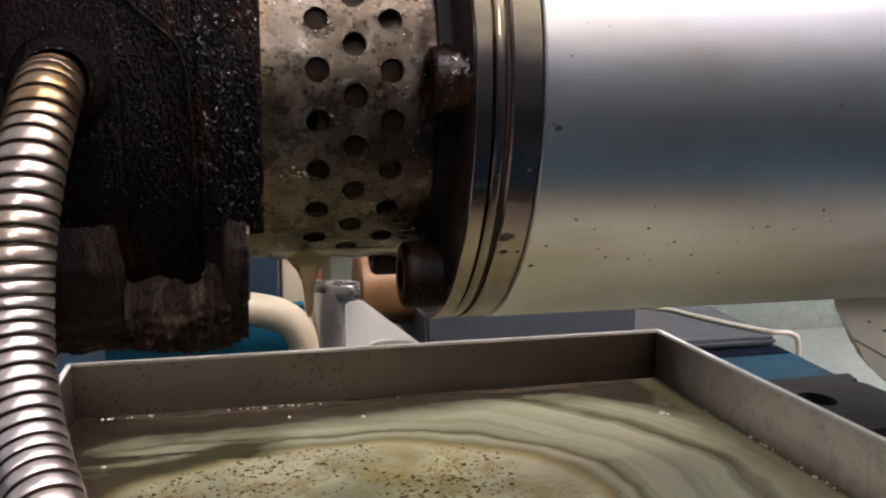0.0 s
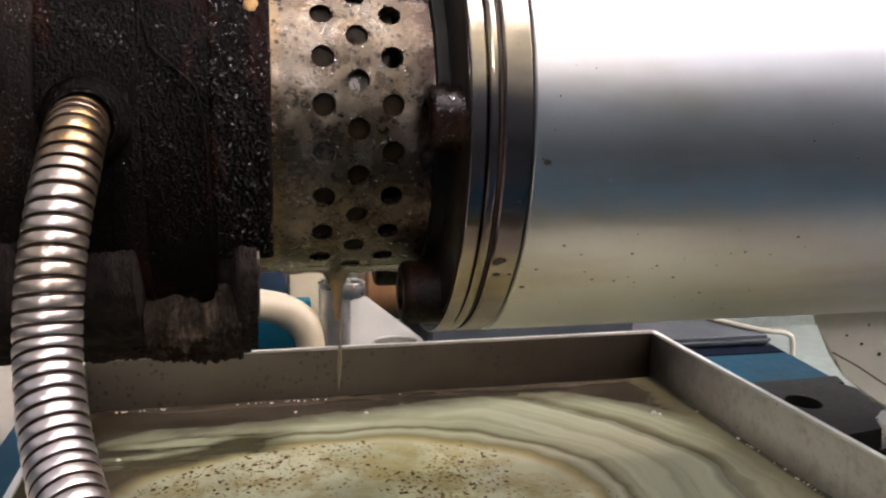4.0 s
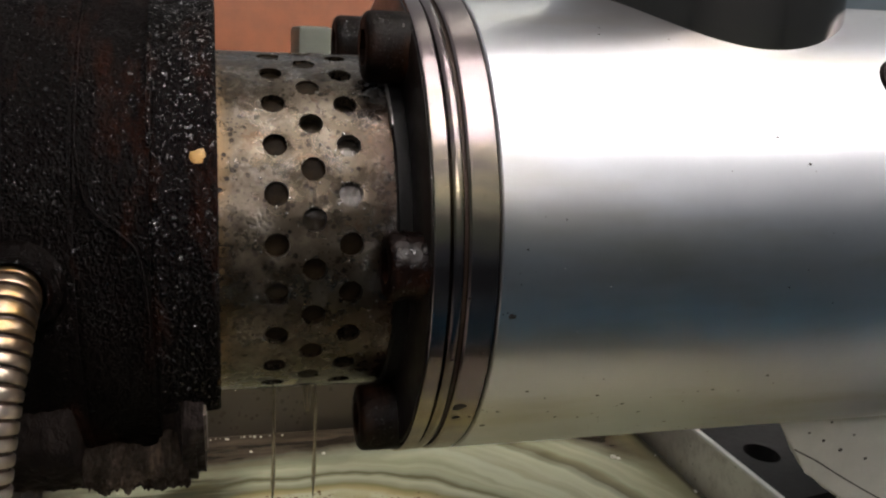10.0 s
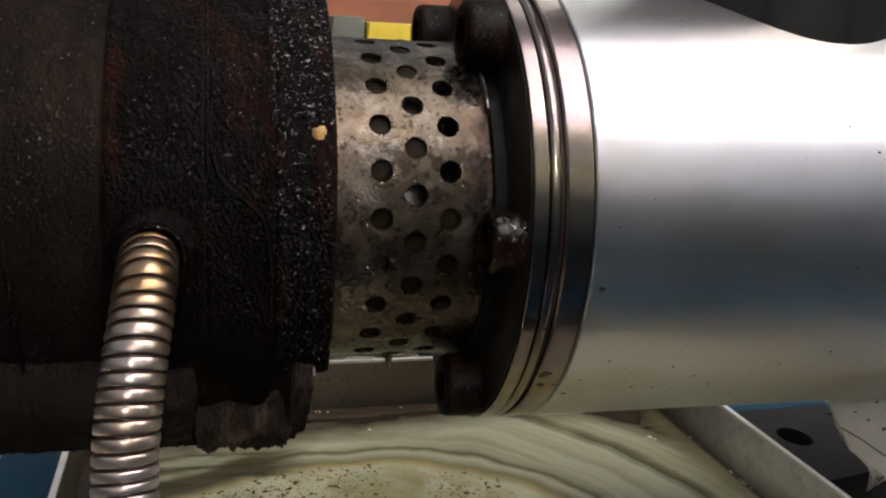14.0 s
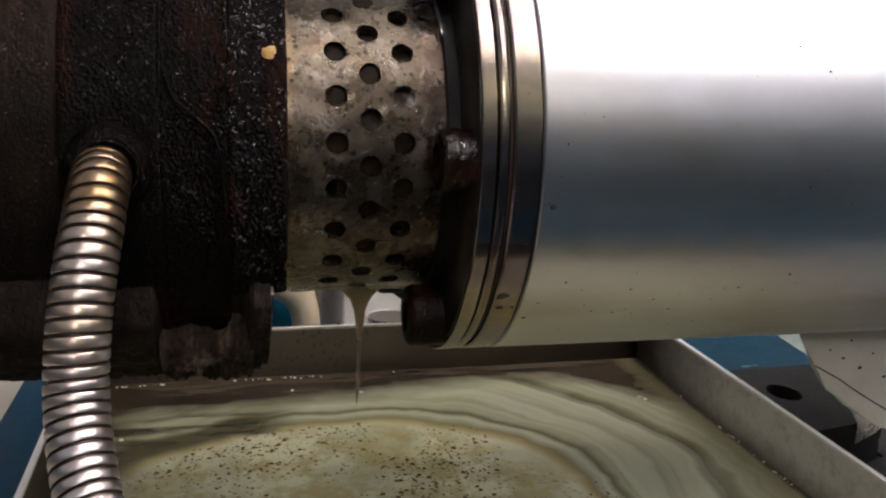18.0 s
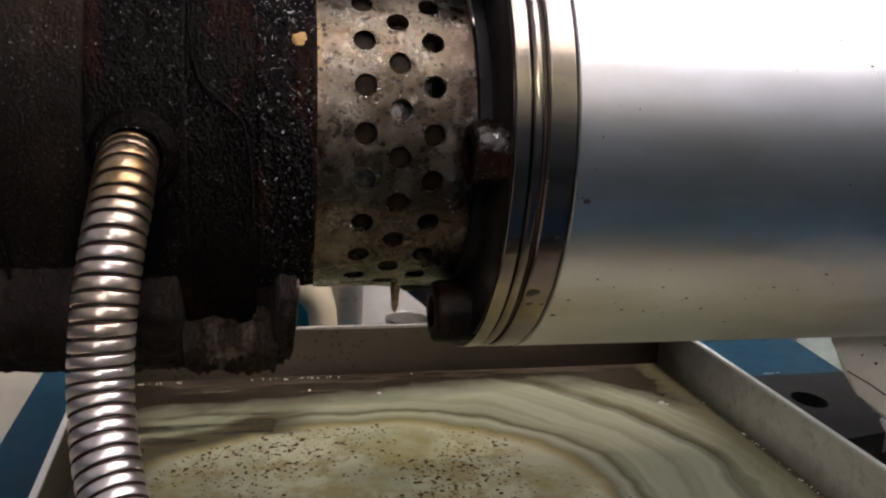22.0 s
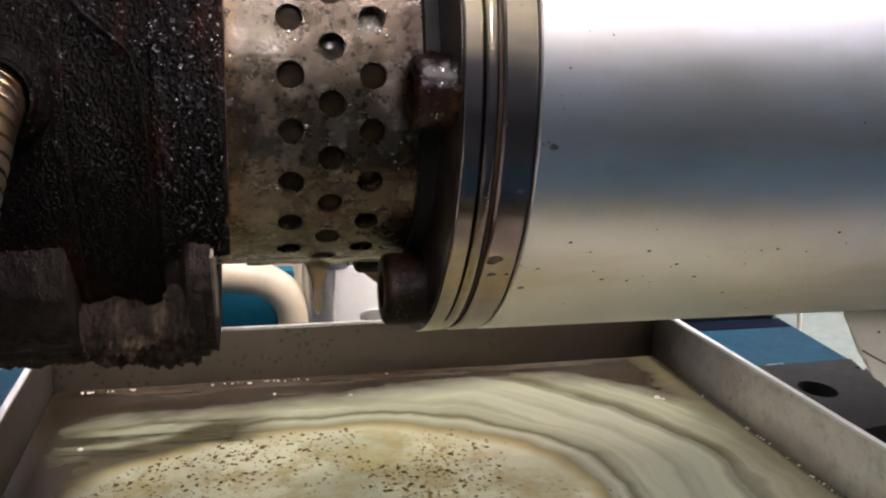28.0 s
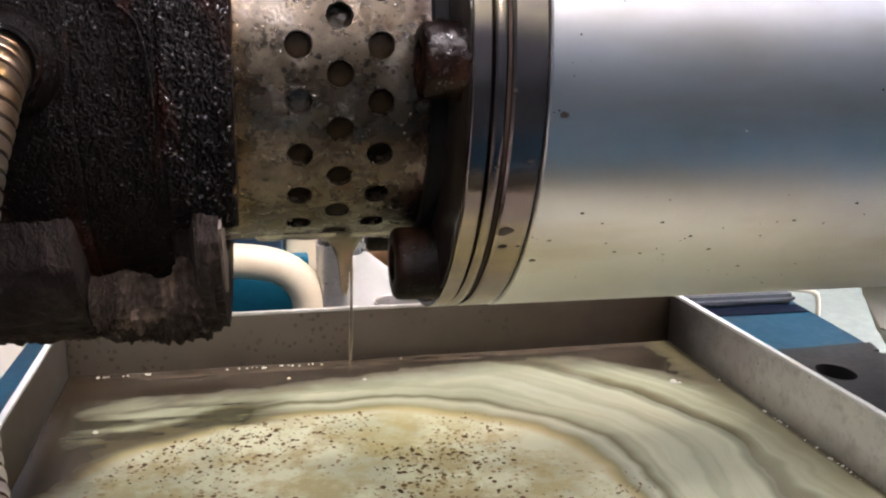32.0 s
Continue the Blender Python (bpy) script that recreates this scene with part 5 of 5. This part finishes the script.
def build_box():
    ob = thing("enamelled_box", "two-tone blue enamelled box behind the pipe", "box")
    part("lower_panel", box(-0.060, 0.0275, 0.216, 0.260, -0.1233, -0.0900, 0.001), M_TEAL, ob, "bright teal blue lower panel")
    part("upper_panel", box(-0.030, 0.0165, 0.222, 0.260, -0.0899, -0.0580, 0.002), M_NAVY, ob, "dark navy upper panel")
    return ob


build_box()
solo("cream_post", box(0.0175, 0.0340, 0.225, 0.245, -0.1233, -0.0570, 0.003), M_CREAM, "cream plastic post behind the pipe", "post")
# thin pale tube curving over the base
solo("cable", sweep([(0.215, 0.308, -0.1166), (0.2402, 0.290, -0.1166), (0.2508, 0.262, -0.1166), (0.2619, 0.234, -0.1166), (0.2710, 0.2200, -0.1167), (0.2780, 0.2175, -0.1170), (0.2826, 0.2170, -0.1220), (0.2834, 0.2175, -0.1470)], 0.0013, 12, 0.003), M_CUP, "thin pale tube curved over the base", "cable")
solo("sage_case", box(0.0565, 0.0790, 0.40, 0.46, -0.1500, 0.0430, 0.004), M_SAGE, "grey-green case at the back of the bench", "case")
solo("yellow_case", box(0.0796, 0.150, 0.398, 0.46, -0.1500, 0.0402, 0.003), M_YELLOW, "yellow case beside the grey-green one", "case")
solo("wooden_board", box(-0.25, 0.42, 0.62, 0.64, -0.1500, 0.13, 0.003), M_WOOD, "orange-brown board standing at the back of the bench", "board")


# ---- room ----
def room():
    X0, X1, Y0, Y1, Z0, Z1, w = -4.6, 5.4, -6.6, 3.4, -1.0, 1.75, 0.1
    tag = dict(category="room", kind="structure")
    for name, b, m, lab in (("floor", (X0 - w, X1 + w, Y0 - w, Y1 + w, Z0 - w, Z0), M_FLOOR, "grey concrete workshop floor"),
                            ("wall_north", (X0, X1, Y1, Y1 + w, Z0, Z1), M_WALL, "blue-grey painted workshop wall"), ("wall_south", (X0, X1, Y0 - w, Y0, Z0, Z1), M_WALL, "blue-grey painted workshop wall"),
                            ("wall_west", (X0 - w, X0, Y0, Y1, Z0, Z1), M_WALL, "blue-grey painted workshop wall"), ("wall_east", (X1, X1 + w, Y0, Y1, Z0, Z1), M_WALL, "blue-grey painted workshop wall")):
        solo(name, box(*b), m, lab, smooth=0, **tag)
    # an unseen roof of glowing sheets between white ribs, added as soft fill light
    roof = thing("ceiling", "unseen roof of glowing fill-light sheets between white ribs", "ceiling", kind="structure")
    nx, ny = 6, 6
    for i in range(nx):
        for j in range(ny):
            a, b = X0 + (X1 - X0) * i / nx, X0 + (X1 - X0) * (i + 1) / nx
            c, d = Y0 + (Y1 - Y0) * j / ny, Y0 + (Y1 - Y0) * (j + 1) / ny
            part("roof_sheet", box(a + 0.02, b - 0.02, c + 0.02, d - 0.02, Z1, Z1 + 0.02), M_FILLPANE, roof, smooth=0)
    for i in range(nx + 1):
        x = X0 + (X1 - X0) * i / nx
        part("rib", box(x - 0.02, x + 0.02, Y0, Y1, Z1 - 0.02, Z1 + 0.03), M_WHITE, roof, smooth=0)
    for j in range(ny + 1):
        y = Y0 + (Y1 - Y0) * j / ny
        part("rib", box(X0, X1, y - 0.02, y + 0.02, Z1 - 0.019, Z1 + 0.029), M_WHITE, roof, smooth=0)


room()


def ceiling_lamp(x0, x1, y0, y1, z):
    ob = thing("ceiling_light", "wide white ceiling light with bare fluorescent tubes", "ceiling light", "ceiling lights")
    part("housing", box(x0 - 0.02, x1 + 0.02, y0 - 0.06, y1 + 0.06, z + 0.045, z + 0.08, 0.004), M_WHITE, ob)
    for k in range(6):
        y = y0 + (y1 - y0) * k / 5
        bm = revolve([(x0, 0.0), (x0, 0.0095), (x1, 0.0095), (x1, 0.0)], 16, closed=False, offset=(y, z))
        part("tube", bm, M_LAMP, ob)
        for x in (x0 - 0.015, x1 + 0.0001):
            part("socket", box(x, x + 0.0149, y - 0.02, y + 0.02, z - 0.02, z + 0.0449), M_WHITE, ob)
    for x in (x0 + 0.1, x1 - 0.1):
        part("hanger", box(x - 0.005, x + 0.005, (y0 + y1) / 2 - 0.005, (y0 + y1) / 2 + 0.005, z + 0.0805, 1.73), M_WHITE, ob)


def lone_tube(x, y, z, length, turn):
    ob = thing("batten_light", "single fluorescent tube on a white batten", "ceiling light", "ceiling lights", at=Vector(AXIS) + Vector((x, y, z)))
    ob.rotation_euler.z = radians(turn)
    h = length / 2
    part("batten", box(-h - 0.02, h + 0.02, -0.02, 0.02, 0.022, 0.06, 0.003), M_WHITE, ob)
    part("tube", revolve([(-h, 0.0), (-h, 0.0075), (h, 0.0075), (h, 0.0)], 16, closed=False), M_BATTEN, ob)
    for e in (-h - 0.0151, h + 0.0001):
        part("socket", box(e, e + 0.015, -0.012, 0.012, -0.014, 0.0218), M_WHITE, ob)
    for e in (-h * 0.6, h * 0.6):
        part("hanger", box(e - 0.004, e + 0.004, -0.004, 0.004, 0.0602, 1.73 - z), M_WHITE, ob)


lone_tube(0.51, 0.78, 1.05, 1.2, 66)
ceiling_lamp(0.0, 1.7, -1.02, -0.09, 1.15)
ceiling_lamp(-0.45, 0.12, -2.2, -1.8, 1.05)


# ---- movement ----
# falls of oil: seconds and place along the axis
FALLS = [[(1.0, 0.0145), (2.1, 0.016), (3.3, 0.018), (5.5, 0.021), (6.5, 0.022), (8.0, 0.021), (9.0, 0.0205), (10.0, 0.0147), (11.5, 0.020), (13.0, 0.0231), (14.5, 0.0243), (15.6, 0.023), (17.0, 0.0215), (18.0, 0.0225), (19.5, 0.0205), (20.5, 0.024), (21.5, 0.024),
          (23.0, 0.027), (24.2, 0.024), (25.4, 0.022), (26.5, 0.0225), (27.6, 0.021), (28.7, 0.021), (29.5, 0.0255), (30.6, 0.022), (31.3, 0.0235)],
         [(1.5, 0.015), (2.8, 0.015), (4.0, 0.019), (6.0, 0.0216), (7.5, 0.021), (9.4, 0.019), (10.0, 0.0237), (11.0, 0.022), (12.4, 0.024), (15.1, 0.024), (17.5, 0.022), (20.0, 0.0238), (21.0, 0.0245), (23.5, 0.024), (25.0, 0.022), (27.35, 0.0225), (28.2, 0.026), (29.0, 0.0215), (31.0, 0.023), (32.0, 0.0243)]]


def motions():
    top, low = 0.004, -0.158
    for ob, falls in zip(STRANDS, FALLS):
        def at(x, z):
            return Matrix.Translation((AXIS[0] + x, AXIS[1] - 0.004, AXIS[2] + z))
        rows = [(0.0, at(falls[0][1], top))]
        for i, (t, x) in enumerate(falls):
            if i:
                rows.append((t - 0.234, at(falls[i - 1][1], low)))
                rows.append((t - 0.2, at(x, top)))
            else:
                rows.append((t - 0.2, at(x, top)))
            rows.append((t - 0.1, at(x, top - 0.016)))
            rows.append((t, at(x, -0.041)))
            if t < 31.95:
                rows.append((t + 0.1, at(x, low)))
        if rows[-1][0] < 31.99:
            rows.append((32.0, rows[-1][1]))
        walk(ob, rows)
    def hang(x, z):
        return Matrix.Translation((AXIS[0] + x, AXIS[1] - 0.004, AXIS[2] - 0.0345 + z))
    walk(TONGUE, [(0.0, hang(0.0138, 0.0)), (1.0, hang(0.0150, -0.001)), (2.0, hang(0.0152, 0.001)), (2.5, hang(0.016, 0.001)), (4.5, hang(0.0195, 0.002)), (5.0, hang(0.020, 0.007)), (6.0, hang(0.0216, 0.003)), (7.0, hang(0.0205, 0.004)), (8.0, hang(0.021, 0.002)), (9.0, hang(0.0205, 0.001)),
                  (10.0, hang(0.0225, 0.006)), (12.0, hang(0.0225, 0.009)), (14.0, hang(0.0225, 0.009)), (17.0, hang(0.0215, 0.001)), (18.0, hang(0.0230, 0.0)), (19.0, hang(0.0225, 0.006)), (20.0, hang(0.0238, 0.001)), (21.0, hang(0.0245, 0.003)), (22.0, hang(0.0255, 0.006)), (23.0, hang(0.0270, 0.002)),
                  (24.0, hang(0.024, 0.010)), (27.0, hang(0.022, 0.002)), (28.0, hang(0.0204, 0.002)), (29.0, hang(0.0215, 0.001)), (30.0, hang(0.021, 0.0)), (31.0, hang(0.0225, 0.001)), (32.0, hang(0.0235, 0.001))])
    walk(SCREW, [(t, Matrix.Translation(AXIS) @ Matrix.Rotation(-radians(40) * t, 4, "X")) for t in range(0, 33, 2)])


motions()
